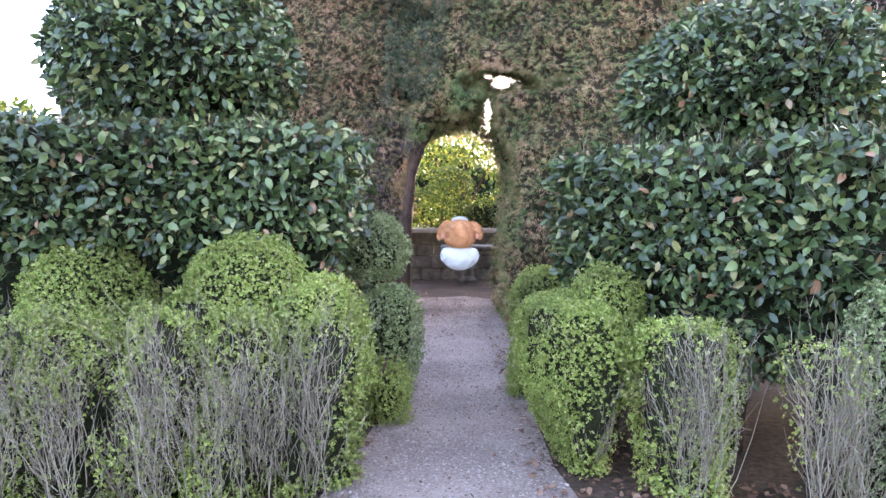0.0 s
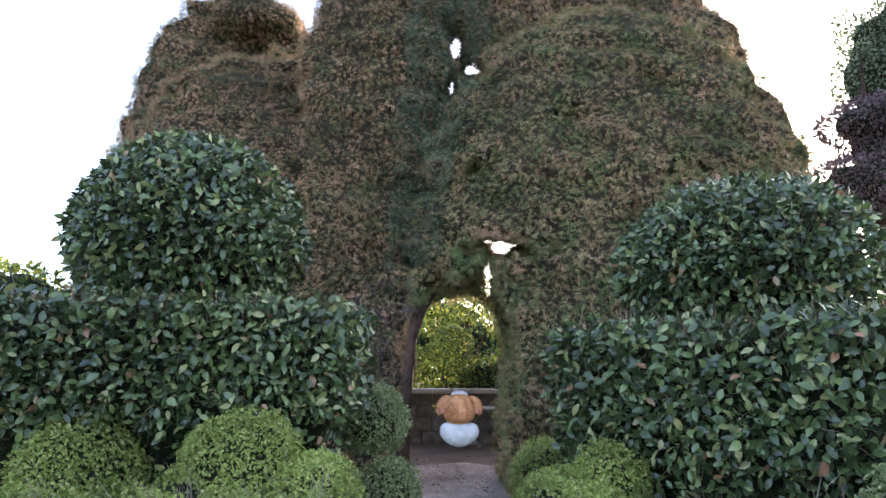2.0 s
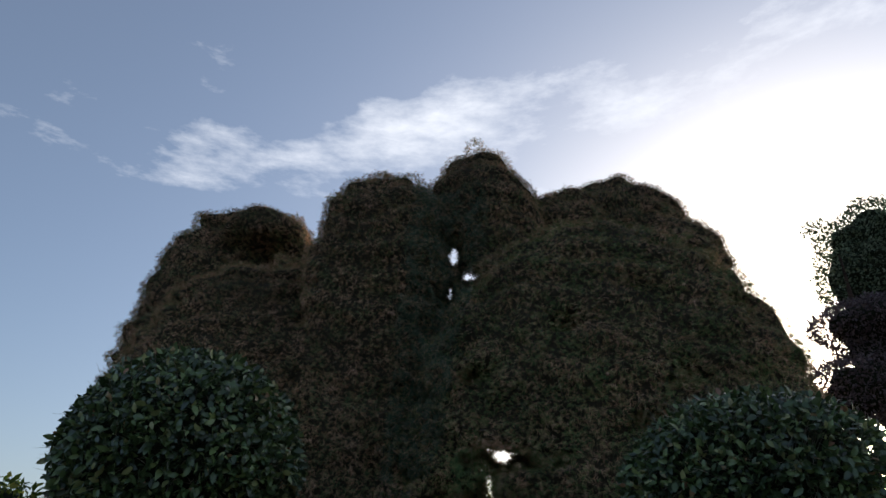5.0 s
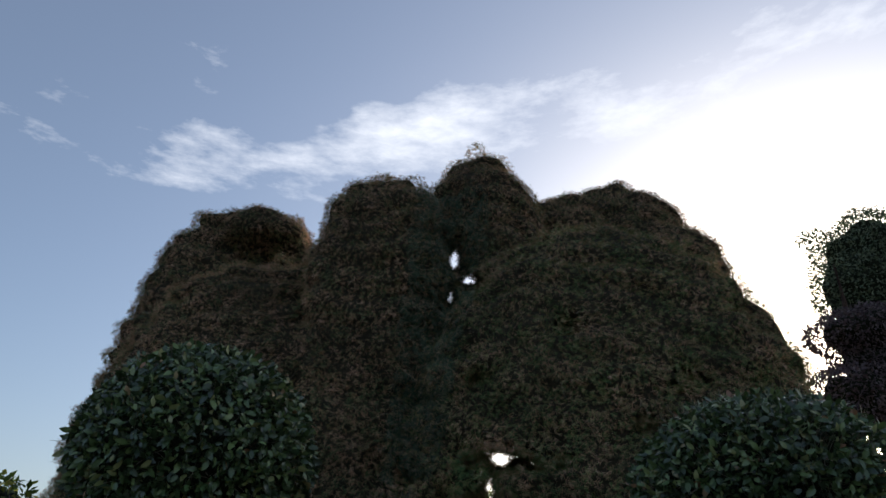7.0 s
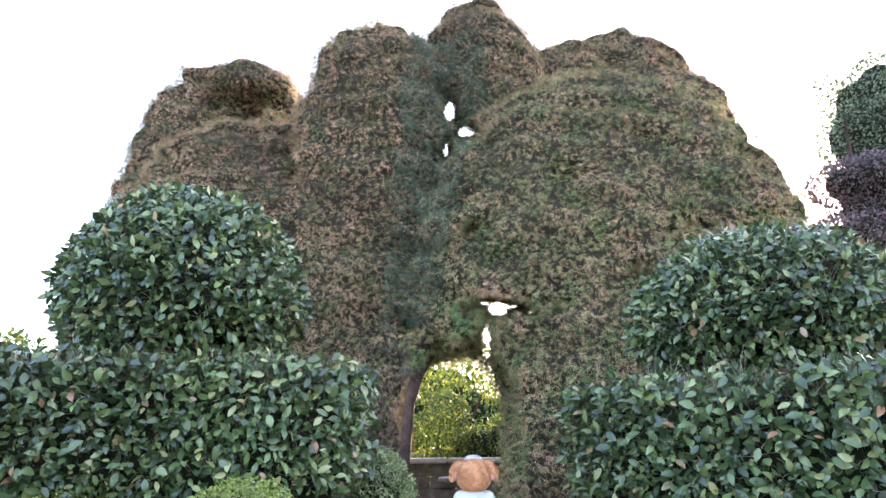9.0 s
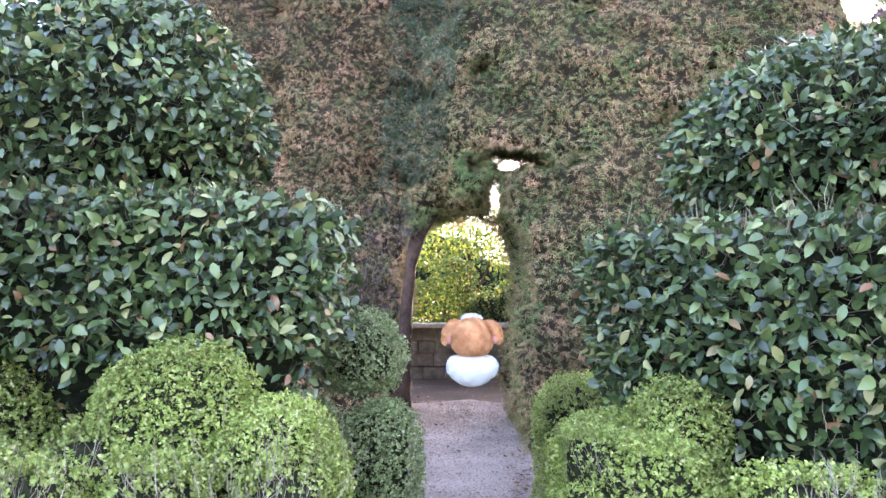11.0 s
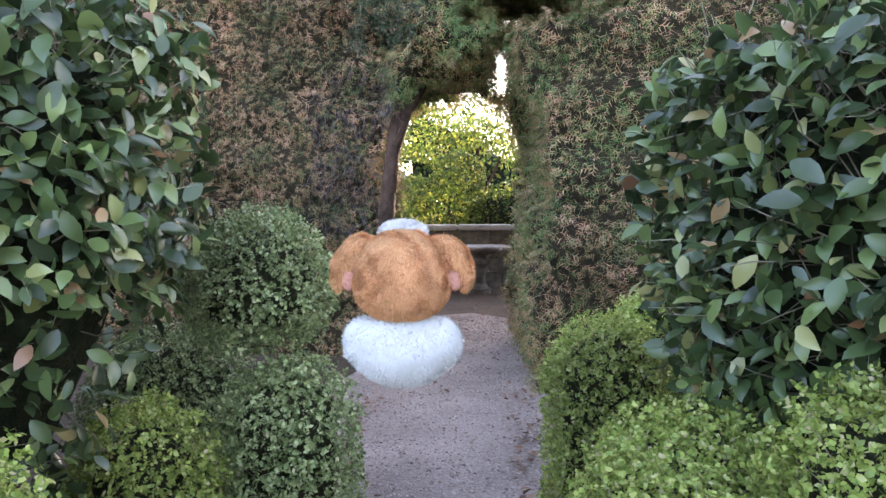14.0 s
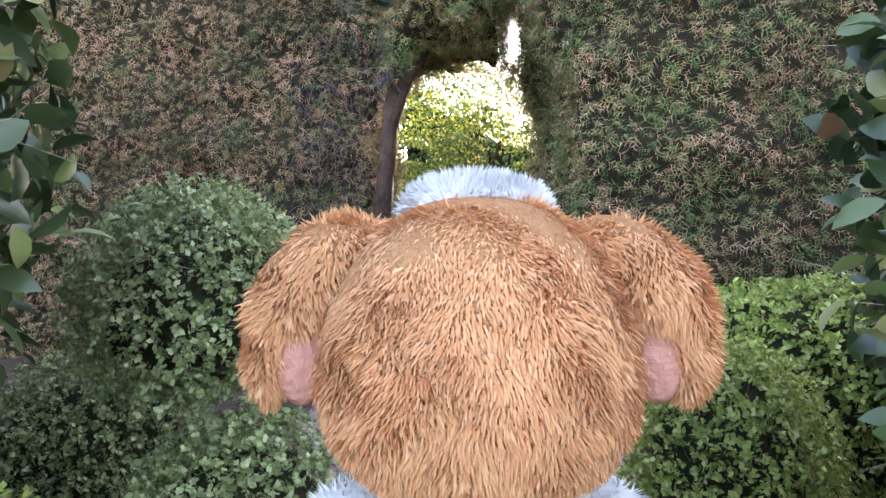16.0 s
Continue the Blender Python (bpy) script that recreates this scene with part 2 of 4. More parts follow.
# ---- solid forms, as distances ----
def polygon(px, py, pts):
    """Signed distance in plan to a closed outline."""
    pts = np.array(pts, float)
    d = np.full(px.shape, 1e9)
    s = np.ones(px.shape)
    for a, b in zip(pts, np.roll(pts, 1, 0)):
        ex, ey = b - a
        wx, wy = px - a[0], py - a[1]
        h = np.clip((wx * ex + wy * ey) / (ex * ex + ey * ey), 0, 1)
        d = np.minimum(d, (wx - ex * h) ** 2 + (wy - ey * h) ** 2)
        c1, c2, c3 = py >= a[1], py < b[1], ex * wy > ey * wx
        flip = (c1 & c2 & c3) | (~c1 & ~c2 & ~c3)
        s = np.where(flip, -s, s)
    return s * np.sqrt(d)


def slab(p, pts, z0, z1, r):
    """An outline raised from z0 to z1, with edges rounded by r."""
    a = polygon(p[0], p[1], pts) + r
    b = np.maximum(z0 - p[2], p[2] - z1) + r
    return np.minimum(np.maximum(a, b), 0) + np.hypot(np.maximum(a, 0), np.maximum(b, 0)) - r


def dome(p, c, rx, ry, zb, zt, power=2.0, z0=-1.0, plan=0.0):
    """A clipped dome: upright sides up to zb, rounded to zt; plan squares its outline seen from above."""
    plan = plan or power
    flat = (np.abs((p[0] - c[0]) / rx) ** plan + np.abs((p[1] - c[1]) / ry) ** plan) ** (1 / plan)
    q = (flat ** power + (np.maximum(p[2] - zb, 0) / (zt - zb)) ** power) ** (1 / power)
    return np.maximum((q - 1) * min(rx, ry), z0 - p[2])


def ball(p, c, r):
    q = np.sqrt(((p[0] - c[0]) / r[0]) ** 2 + ((p[1] - c[1]) / r[1]) ** 2 + ((p[2] - c[2]) / r[2]) ** 2)
    return (q - 1) * min(r)


def blend(a, b, k):
    h = np.clip(0.5 + 0.5 * (b - a) / k, 0, 1)
    return b * (1 - h) + a * h - k * h * (1 - h)


def lumps(p, size, seed, amount):
    """Soft unevenness at two scales."""
    f = 0
    g = np.random.default_rng(seed)
    for k in range(10):
        w = g.normal(size=3) / size * (1 if k < 5 else 2.3)
        f = f + np.sin(p[0] * w[0] + p[1] * w[1] + p[2] * w[2] + g.uniform(0, 6.3)) * (1 if k < 5 else 0.5)
    return f * amount / 3


def skin(form, lo, hi, step):
    """The surface of a solid form, as quads (surface nets)."""
    ax = [np.arange(l, h + step, step) for l, h in zip(lo, hi)]
    p = np.meshgrid(*ax, indexing="ij")
    d = form(p)
    n = np.array(d.shape) - 1
    corner = [d[i:i + n[0], j:j + n[1], k:k + n[2]] for i in (0, 1) for j in (0, 1) for k in (0, 1)]
    low, high = np.minimum.reduce(corner), np.maximum.reduce(corner)
    live = (low < 0) & (high >= 0)
    ids = np.full(live.shape, -1)
    ids[live] = np.arange(live.sum())
    acc, cnt = np.zeros((live.sum(), 3)), np.zeros(live.sum())
    offs = [(i, j, k) for i in (0, 1) for j in (0, 1) for k in (0, 1)]
    for a in range(8):
        for b in range(a + 1, 8):
            if sum(abs(u - v) for u, v in zip(offs[a], offs[b])) != 1:
                continue
            da, db = corner[a][live], corner[b][live]
            cut = (da < 0) != (db < 0)
            t = np.where(cut, da / np.where(cut, da - db, 1), 0)[:, None]
            acc += np.where(cut[:, None], np.array(offs[a]) * (1 - t) + np.array(offs[b]) * t, 0)
            cnt += cut
    where = np.argwhere(live)
    verts = np.array(lo) + step * (where + acc / np.maximum(cnt, 1)[:, None])
    quads = []
    for axis in range(3):
        u, v = (axis + 1) % 3, (axis + 2) % 3
        e = np.moveaxis(d, axis, 0)
        cross = (e[:-1] < 0) != (e[1:] < 0)
        up = e[:-1] < 0
        cross, up = np.moveaxis(cross, 0, axis), np.moveaxis(up, 0, axis)
        idx = np.argwhere(cross)
        idx = idx[(idx[:, u] > 0) & (idx[:, v] > 0) & (idx[:, u] < n[u]) & (idx[:, v] < n[v])]
        su, sv = np.eye(3, dtype=int)[u], np.eye(3, dtype=int)[v]
        q = np.stack([ids[tuple((idx - a * su - b * sv).T)] for a, b in ((1, 1), (0, 1), (0, 0), (1, 0))], 1)
        f = up[tuple(idx.T)]
        quads.append(np.where(f[:, None], q, q[:, ::-1]))
    return verts, np.concatenate(quads)


def scatter(verts, quads, per_m2, keep=None):
    """Even random points on a skin: places and outward normals."""
    a, b, c, e = (verts[quads[:, i]] for i in range(4))
    nrm = np.cross(c - a, e - b)
    area = np.linalg.norm(nrm, axis=1) / 2
    nrm /= np.maximum(np.linalg.norm(nrm, axis=1, keepdims=True), 1e-9)
    if keep is not None:
        area = area * keep((a + c) / 2, nrm)
    count = int(area.sum() * per_m2)
    pick = rng.choice(len(quads), count, p=area / area.sum())
    s, t = rng.random((2, count, 1))
    place = (a[pick] * (1 - s) + b[pick] * s) * (1 - t) + (e[pick] * (1 - s) + c[pick] * s) * t
    return place, nrm[pick]


def unit(v):
    return v / np.maximum(np.linalg.norm(v, axis=1, keepdims=True), 1e-9)


def spread(template, tris, place, way, face, size):
    """Copies of a small form: its y along way, its z towards face."""
    y = unit(way)
    x = unit(np.cross(y, face))
    z = np.cross(x, y)
    s = np.broadcast_to(np.asarray(size, float).reshape(-1, 1), (len(place), 1))
    v = (x[:, None] * template[None, :, 0:1] + y[:, None] * template[None, :, 1:2] + z[:, None] * template[None, :, 2:3]) * s[:, None] + place[:, None]
    f = tris[None] + (np.arange(len(place)) * len(template))[:, None, None]
    return v.reshape(-1, 3), f.reshape(-1, tris.shape[1])


# broad pointed leaf, folded along its rib and curved back
BROAD_RIB = [(0, 0), (.1, .005), (.35, .015), (.62, .01), (.84, -.025), (1, -.09)]
BROAD_W = [.0, .12, .245, .225, .12]
BROAD = np.array([(0, y, z) for y, z in BROAD_RIB] + [(s * w, y, z + .22 * w) for s in (-1, 1) for (y, z), w in zip(BROAD_RIB[1:5], BROAD_W[1:])])
BROAD_T = np.array([(0, 1, 6), (0, 10, 1)] + [t for k in range(3) for t in ((6 + k, 1 + k, 2 + k), (6 + k, 2 + k, 7 + k), (1 + k, 10 + k, 11 + k), (1 + k, 11 + k, 2 + k))] + [(9, 4, 5), (4, 13, 5)])


def rosette(n, tilt, wide, seed):
    """A sprig of n small oval leaves round a stem tip."""
    g = np.random.default_rng(seed)
    vs, fs = [], []
    for i in range(n):
        a = 2 * math.pi * i / n + g.uniform(-.4, .4)
        h = g.uniform(-.1, .75)
        out = np.array((math.cos(a), tilt, math.sin(a)))
        out /= np.linalg.norm(out)
        side = np.cross(out, (0, 1, 0))
        side /= np.linalg.norm(side)
        o = np.array((0, h, 0))
        L = g.uniform(.55, .8)
        k = len(vs)
        vs += [o, o + out * L * .5 + side * wide, o + out * L, o + out * L * .5 - side * wide]
        fs += [(k, k + 1, k + 2), (k, k + 2, k + 3)]
    return np.array(vs), np.array(fs)


def feather(n, seed):
    """A flat drooping conifer spray with side blades."""
    g = np.random.default_rng(seed)
    vs, fs = [(-.03, 0, 0), (.03, 0, 0), (0, 1, -.12)], [(0, 1, 2)]
    for i in range(n):
        y = .1 + .8 * i / n
        s = 1 if i % 2 else -1
        L = (.5 - .32 * y) * g.uniform(.75, 1.2)
        k = len(vs)
        vs += [(0, y, -.1 * y * y), (0, y + .11, -.1 * y * y), (s * L, y + L * .75, g.uniform(-.1, .06))]
        fs += [(k, k + 1, k + 2)]
    return np.array(vs), np.array(fs)


def prickle(count):
    return rng.normal(size=(count, 3))


def leaves(name, verts, quads, per_m2, mats, parent, form, size, depth, keep=None, lean=0.55, droop=0.0, label="", flat=1.0, lift=0.0, turn=0.45):
    """One joined crown of leaves over a skin."""
    p, nrm = scatter(verts, quads, per_m2, keep)
    c = len(p)
    p = p + nrm * (rng.uniform(-depth, depth * 0.5, (c, 1)) + lift)
    t, f = form
    way = nrm * lean * (1 - .7 * np.maximum(nrm[:, 2:], 0)) + prickle(c) * 0.55 * np.array((1, 1, flat)) + np.array((0, 0, -droop))
    face = nrm + prickle(c) * turn + np.array((0, 0, 0.28))
    v, q = spread(t, f, p, way, face, rng.uniform(size * 0.65, size * 1.25, c))
    return child(name, mesh_of(name, v, q, mats, smooth=len(t) > 12), parent, label, "stuff")


def twigs(name, starts, ways, lengths, width, mat, parent, label=""):
    """Thin crooked three-sided twigs, one joined part."""
    c = len(starts)
    ways = unit(ways)
    side = unit(np.cross(ways, prickle(c)))
    other = np.cross(ways, side)
    rings = []
    at = starts
    for k, w in enumerate((1.0, 0.8, 0.55, 0.15)):
        for a in (0, 2.1, 4.2):
            rings.append(at + (side * math.cos(a) + other * math.sin(a)) * width * w)
        at = at + (ways + prickle(c) * 0.16) * lengths[:, None] / 3
    v = np.stack(rings, 1)
    q = []
    for k in range(3):
        for a in range(3):
            b = (a + 1) % 3
            q.append((3 * k + a, 3 * k + b, 3 * k + 3 + b, 3 * k + 3 + a))
    f = np.array(q)[None] + (np.arange(c) * 12)[:, None, None]
    return child(name, mesh_of(name, v.reshape(-1, 3), f.reshape(-1, 4), [mat]), parent, label, "stuff")


def stem(name, points, radii, mat, parent, sides=9, label=""):
    """A tapered crooked limb through points."""
    bm = bmesh.new()
    last = None
    pts = [Vector(p) for p in points]
    for i, (p, r) in enumerate(zip(pts, radii)):
        way = (pts[min(i + 1, len(pts) - 1)] - pts[max(i - 1, 0)]).normalized()
        m = way.to_track_quat("Z", "Y").to_matrix()
        ring = [bm.verts.new(p + m @ Vector((math.cos(a) * r * (1 + .12 * math.sin(3 * a + i)), math.sin(a) * r, 0))) for a in [2 * math.pi * k / sides for k in range(sides)]]
        if last:
            for k in range(sides):
                bm.faces.new((last[k], last[(k + 1) % sides], ring[(k + 1) % sides], ring[k]))
        else:
            bm.faces.new(ring[::-1])
        last = ring
    bm.faces.new(last)
    for f in bm.faces:
        f.smooth = True
    return part(name, bm, mat, parent, label)


# A solid core inset behind the leaves; its dark colour paints the gaps' shade.
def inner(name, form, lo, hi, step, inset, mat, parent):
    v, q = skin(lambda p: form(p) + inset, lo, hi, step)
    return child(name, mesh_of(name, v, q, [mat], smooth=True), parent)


# ---- ground ----
def sheet(name, outline, z, mat, label, category):
    bm = bmesh.new()
    bm.faces.new([bm.verts.new((x, y, z)) for x, y in outline])
    me = bpy.data.meshes.new(name)
    bm.to_mesh(me)
    bm.free()
    me.materials.append(mat)
    return tagged(new(name, me), label, category, kind="structure")


sheet("ground", [(-900, -900), (900, -900), (900, 900), (-900, 900)], 0.0, M_SOIL, "dry brown garden soil under the clipped plants", "ground")
PATH_LEFT = [(-0.95, -3.5), (-0.85, 2.5), (-0.62, 4.0), (-0.5, 5.2), (-0.5, 6.6), (-0.75, 7.6), (-1.1, 8.4), (-0.85, 9.4), (-0.7, 11.6), (-0.9, 12.6)]
PATH_RIGHT = [(0.3, 13.2), (1.0, 12.5), (0.9, 11.4), (0.95, 9.3), (1.2, 8.0), (0.95, 7.2), (0.72, 6.4), (0.66, 5.2), (0.64, 4.0), (0.85, 2.5), (0.95, -3.5)]
path = sheet("path", PATH_LEFT + PATH_RIGHT, 0.012, M_GRAVEL, "grey gravel path worn smooth along its middle", "path")


def pebbles(count):
    """Loose stones lying on the path."""
    y = rng.uniform(2.6, 13, count)
    left = np.interp(y, [p[1] for p in PATH_LEFT], [p[0] for p in PATH_LEFT])
    right = np.interp(y, [p[1] for p in PATH_RIGHT[::-1]], [p[0] for p in PATH_RIGHT[::-1]])
    x = left + (right - left) * rng.random(count)
    t = np.array([(1, 0, 0), (0, 1, 0), (-1, 0, 0), (0, -1, 0), (0, 0, .7), (.1, .1, -.5)])
    f = np.array([(0, 1, 4), (1, 2, 4), (2, 3, 4), (3, 0, 4), (1, 0, 5), (2, 1, 5), (3, 2, 5), (0, 3, 5)])
    s = rng.uniform(0.004, 0.011, count) * rng.uniform(0.7, 1.3, count)
    v, q = spread(t, f, np.stack([x, y, np.full(count, 0.014)], 1), np.stack([rng.normal(size=count), rng.normal(size=count), np.zeros(count)], 1), np.tile((0.01, 0, 1.0), (count, 1)), s)
    return tagged(new("gravel", mesh_of("gravel", v, q, [M_PEBBLE])), "loose small grey gravel stones on the path", "gravel", kind="stuff")


pebbles(15000)


def litter(count, seed):
    """Dry leaves along the feet of the hedges and on the path's edges."""
    g = np.random.default_rng(seed)
    y = g.uniform(2.6, 8.5, count)
    side = np.where(g.random(count) < 0.5, -1, 1)
    x = side * (0.62 + np.abs(g.normal(size=count)) * 0.5 - 0.12)
    far = g.random(count) < 0.25
    x = np.where(far, g.uniform(-2.2, 2.2, count), x)
    y = np.where(far, g.uniform(8.5, 16, count), y)
    right = g.random(count) < 0.3
    x = np.where(right, g.uniform(.9, 2.6, count), x)
    y = np.where(right, g.uniform(2.6, 3.7, count), y)
    bits = g.random(count) < 0.22
    x = np.where(bits, g.uniform(-.6, .65, count), x)
    y = np.where(bits, g.uniform(2.6, 12, count), y)
    place = np.stack([x, y, np.full(count, 0.03)], 1)
    v, q = spread(BROAD, BROAD_T, place, np.stack([g.normal(size=count), g.normal(size=count), g.normal(size=count) * .15], 1), np.stack([g.normal(size=count) * .35, g.normal(size=count) * .35, np.ones(count)], 1), np.where(bits, g.uniform(.012, .035, count), g.uniform(.025, .07, count)))
    return tagged(new("fallen_leaves", mesh_of("fallen_leaves", v, q, [M_LITTER])), "dry brown fallen leaves along the hedge feet", "leaves", kind="stuff")


litter(4200, 3)


# ---- camellia hedges with domes ----
def camellia(label, outline, top, dome_at, dome_r, dome_top, skirt, bare_foot, seed):
    """A thick clipped hedge with a rounded dome growing out of its top."""
    cx = sum(p[0] for p in outline) / len(outline)
    cy = sum(p[1] for p in outline) / len(outline)
    hedge = thing("camellia_hedge", label, "hedge", "camellia hedges beside the path", at=(cx, cy, 0))

    def block(p):
        return slab(p, outline, 0.3, top, 0.08) + 0.05 + lumps(p, 0.35, seed, 0.02) + np.clip(skirt - p[2], 0, 1) * 0.4

    def crown(p):
        q = [p[0], p[1], p[2]]
        waist = np.clip(top + 0.4 - p[2], 0, 1) * 0.45
        return np.maximum(dome(q, dome_at, dome_r, dome_r, top + 0.4, dome_top, 2.25, z0=top - 0.15) + 0.05 + waist + lumps(p, 0.4, seed + 5, 0.02), top - 0.15 - p[2])

    xs, ys = [p[0] for p in outline], [p[1] for p in outline]
    for form, lo, hi, name in ((block, (min(xs) - .3, min(ys) - .3, .1), (max(xs) + .3, max(ys) + .3, top + .3), "hedge_body"),
                               (crown, (dome_at[0] - dome_r - .3, dome_at[1] - dome_r - .3, top - .3), (dome_at[0] + dome_r + .3, dome_at[1] + dome_r + .3, dome_top + .3), "dome")):
        v, q = skin(form, lo, hi, 0.07)
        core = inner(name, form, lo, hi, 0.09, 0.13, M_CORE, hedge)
        near = lambda c, n: (c[:, 1] < 7.3) * (np.abs(c[:, 0]) < 3.9) * np.where(n[:, 1] < 0.4, 1.0, 0.12) * np.where(c[:, 2] < skirt - .12, bare_foot, 1.0)
        leaves("foliage", v, q, 1350, [M_CAMELLIA], hedge, (BROAD, BROAD_T), 0.071, 0.06, near, lean=0.3, droop=0.2, turn=0.7, label="glossy dark green leaves")
        p, n = scatter(v, q, 130 if dome_top > 3.3 else 260, near)
        twigs("twig", p - n * 0.16, n * 0.6 + prickle(len(p)) * 0.5 + (0, 0, .3), rng.uniform(.12, .32, len(p)), 0.0035, M_TWIG, hedge, "thin pale bare twigs")
    rim_v, rim_q = skin(block, (min(xs) - .3, min(ys) - .3, top - .2), (max(xs) + .3, max(ys) + .3, top + .3), 0.07)
    p, n = scatter(rim_v, rim_q, 420, lambda c, n: (c[:, 2] > top - .12) * (np.abs(c[:, 0]) < 3.6) * (c[:, 1] < 5.2) * 1.0)
    twigs("cut_twig", p - n * .05, prickle(len(p)) * .3 + (0, 0, 1.0), rng.uniform(.05, .11, len(p)), 0.003, M_LITTER, hedge, "brown clipped twig ends")
    g = np.random.default_rng(seed)
    for k in range(7):
        a, b = outline[k % len(outline)], (cx, cy)
        w = g.uniform(.25, .7)
        x, y = a[0] * (1 - w) + b[0] * w, a[1] * (1 - w) + b[1] * w
        if abs(x) > 5:
            x = math.copysign(g.uniform(1.2, 4.5), x)
        stem("trunk", [(x, y, -.02), (x + .04, y, .4), (x - .03, y + .05, .9), (x + g.uniform(-.2, .2), y, 1.4)], [.045, .04, .033, .02], M_BARK, hedge)
    return hedge


LEFT_OUTLINE = [(-.58, 4.85), (-.68, 4.42), (-1.06, 4.2), (-1.7, 4.02), (-2.5, 3.8), (-4.2, 3.45), (-6.2, 3.2), (-6.2, 6.5), (-1.5, 6.3), (-1.05, 5.5), (-.72, 5.15)]
RIGHT_OUTLINE = [(.74, 4.9), (.9, 4.4), (1.35, 3.9), (2.0, 3.45), (3.2, 3.0), (5.2, 2.65), (5.4, 5.8), (2.9, 6.4), (1.6, 6.1), (1.0, 5.4), (.8, 5.15)]
left_hedge = camellia("tall clipped camellia hedge with a high round dome", LEFT_OUTLINE, 2.14, (-1.98, 5.0), 0.88, 3.5, 1.45, .3, 11)
right_hedge = camellia("clipped camellia hedge with a flatter dome and bare twigs", RIGHT_OUTLINE, 1.98, (2.24, 5.05), 0.96, 3.1, 1.2, .5, 23)


LEAF_FORMS = [mesh_of("leaf", BROAD * (k, 1, 1 + .4 * k) * .08, BROAD_T, [M_CAMELLIA_ONE], smooth=True) for k in (.9, 1.0, 1.12)]


def single_leaves(hedge, line, count, low, high):
    """Leaves that stand out singly on the faces nearest the path; line: plan points along the clipped face."""
    line = [Vector((*p, 0)) for p in line]
    for k in range(count):
        i = rng.integers(len(line) - 1)
        a, b = line[i], line[i + 1]
        out = (b - a).cross(Vector((0, 0, 1))).normalized()
        if out.y > .3 or out.x * a.x > 0 and abs(out.x) > .8:
            out = -out
        z = rng.uniform(low, high)
        p = a.lerp(b, rng.random()) + out * rng.uniform(-.03, .03) + Vector((0, 0, z))
        way = (out * .35 + Vector(rng.normal(size=3)) * .5 + Vector((0, 0, -.1))).normalized()
        face = (out + Vector(rng.normal(size=3)) * .35 + Vector((0, 0, .5))).normalized()
        x = way.cross(face).normalized()
        m = Matrix((x, way, x.cross(way))).transposed().to_4x4()
        m.translation = p
        ob = child("leaf", LEAF_FORMS[k % 3], hedge)
        s = rng.uniform(.8, 1.25)
        ob.matrix_basis = m @ Matrix.Diagonal((s, s, s, 1))


# ---- box bushes ----
SPRIG = rosette(6, 0.6, 0.27, 5)


def box_bush(label, form, lo, hi, mat, per_m2=3400, size=0.023, bare=0, bare_keep=None, name="box_bush", group="box bushes along the path", seed=1):
    """A clipped small-leaved bush: core coloured as shade, leaf sprigs, bare twigs and stems."""
    c = ((lo[0] + hi[0]) / 2, (lo[1] + hi[1]) / 2, 0)
    bush = thing(name, label, "bush", group, at=c)
    shaped = lambda p: form(p) + 0.02 + lumps(p, 0.16, seed, 0.025)
    v, q = skin(shaped, lo, hi, 0.05)
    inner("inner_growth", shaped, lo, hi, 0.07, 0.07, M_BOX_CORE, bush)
    thin = lambda a, n: (1 - 0.9 * bare_keep(a, n) if bare_keep else 1.0) * (np.abs(a[:, 0]) < 3.1) * np.where(n[:, 1] > .5, .25, 1.0)
    leaves("foliage", v, q, per_m2, [mat], bush, SPRIG, size, 0.06, thin, lean=0.8, label="small rounded leaves")
    p, n = scatter(v, q, 60)
    twigs("twig", p - n * .1, n * .5 + prickle(len(p)) * .35 + (0, 0, .5), rng.uniform(.06, .15, len(p)), 0.002, M_TWIG, bush)
    if bare:
        p, n = scatter(v, q, bare, bare_keep)
        twigs("bare_branch", p - n * .08 - np.array((0, 0, .12)), n * .32 + prickle(len(p)) * .22 + (0, 0, 1.0), rng.uniform(.12, .34, len(p)), 0.0024, M_TWIG, bush, "grey leafless branches")
    g = np.random.default_rng(seed)
    for k in range(3):
        x, y = c[0] + g.uniform(-.1, .1), c[1] + g.uniform(-.1, .1)
        stem("trunk", [(x, y, -.02), (x + g.uniform(-.05, .05), y, .25), (x + g.uniform(-.1, .1), y, .5)], [.025, .02, .012], M_BARK, bush, 7)
    return bush


# long low bush in front of the tall hedge, bare and grey on its face
def left_low(p):
    d = slab(p, [(-.49, 4.0), (-.5, 3.7), (-.78, 3.35), (-1.35, 3.15), (-2.33, 2.97), (-4.4, 2.45), (-4.8, 3.2), (-2.5, 3.95), (-.64, 4.3)], -.3, .97, .18)
    split = sum(a * np.exp(-((p[0] - x + .06 * np.sin(p[2] * 6)) / .06) ** 2) for x, a in ((-1.32, .5), (-1.72, .36), (-.93, .28), (-2.17, .42), (-2.75, .36)))
    return d + split + np.clip(.45 - p[2], 0, 1) * .25 + lumps(p, .25, 3, .1)


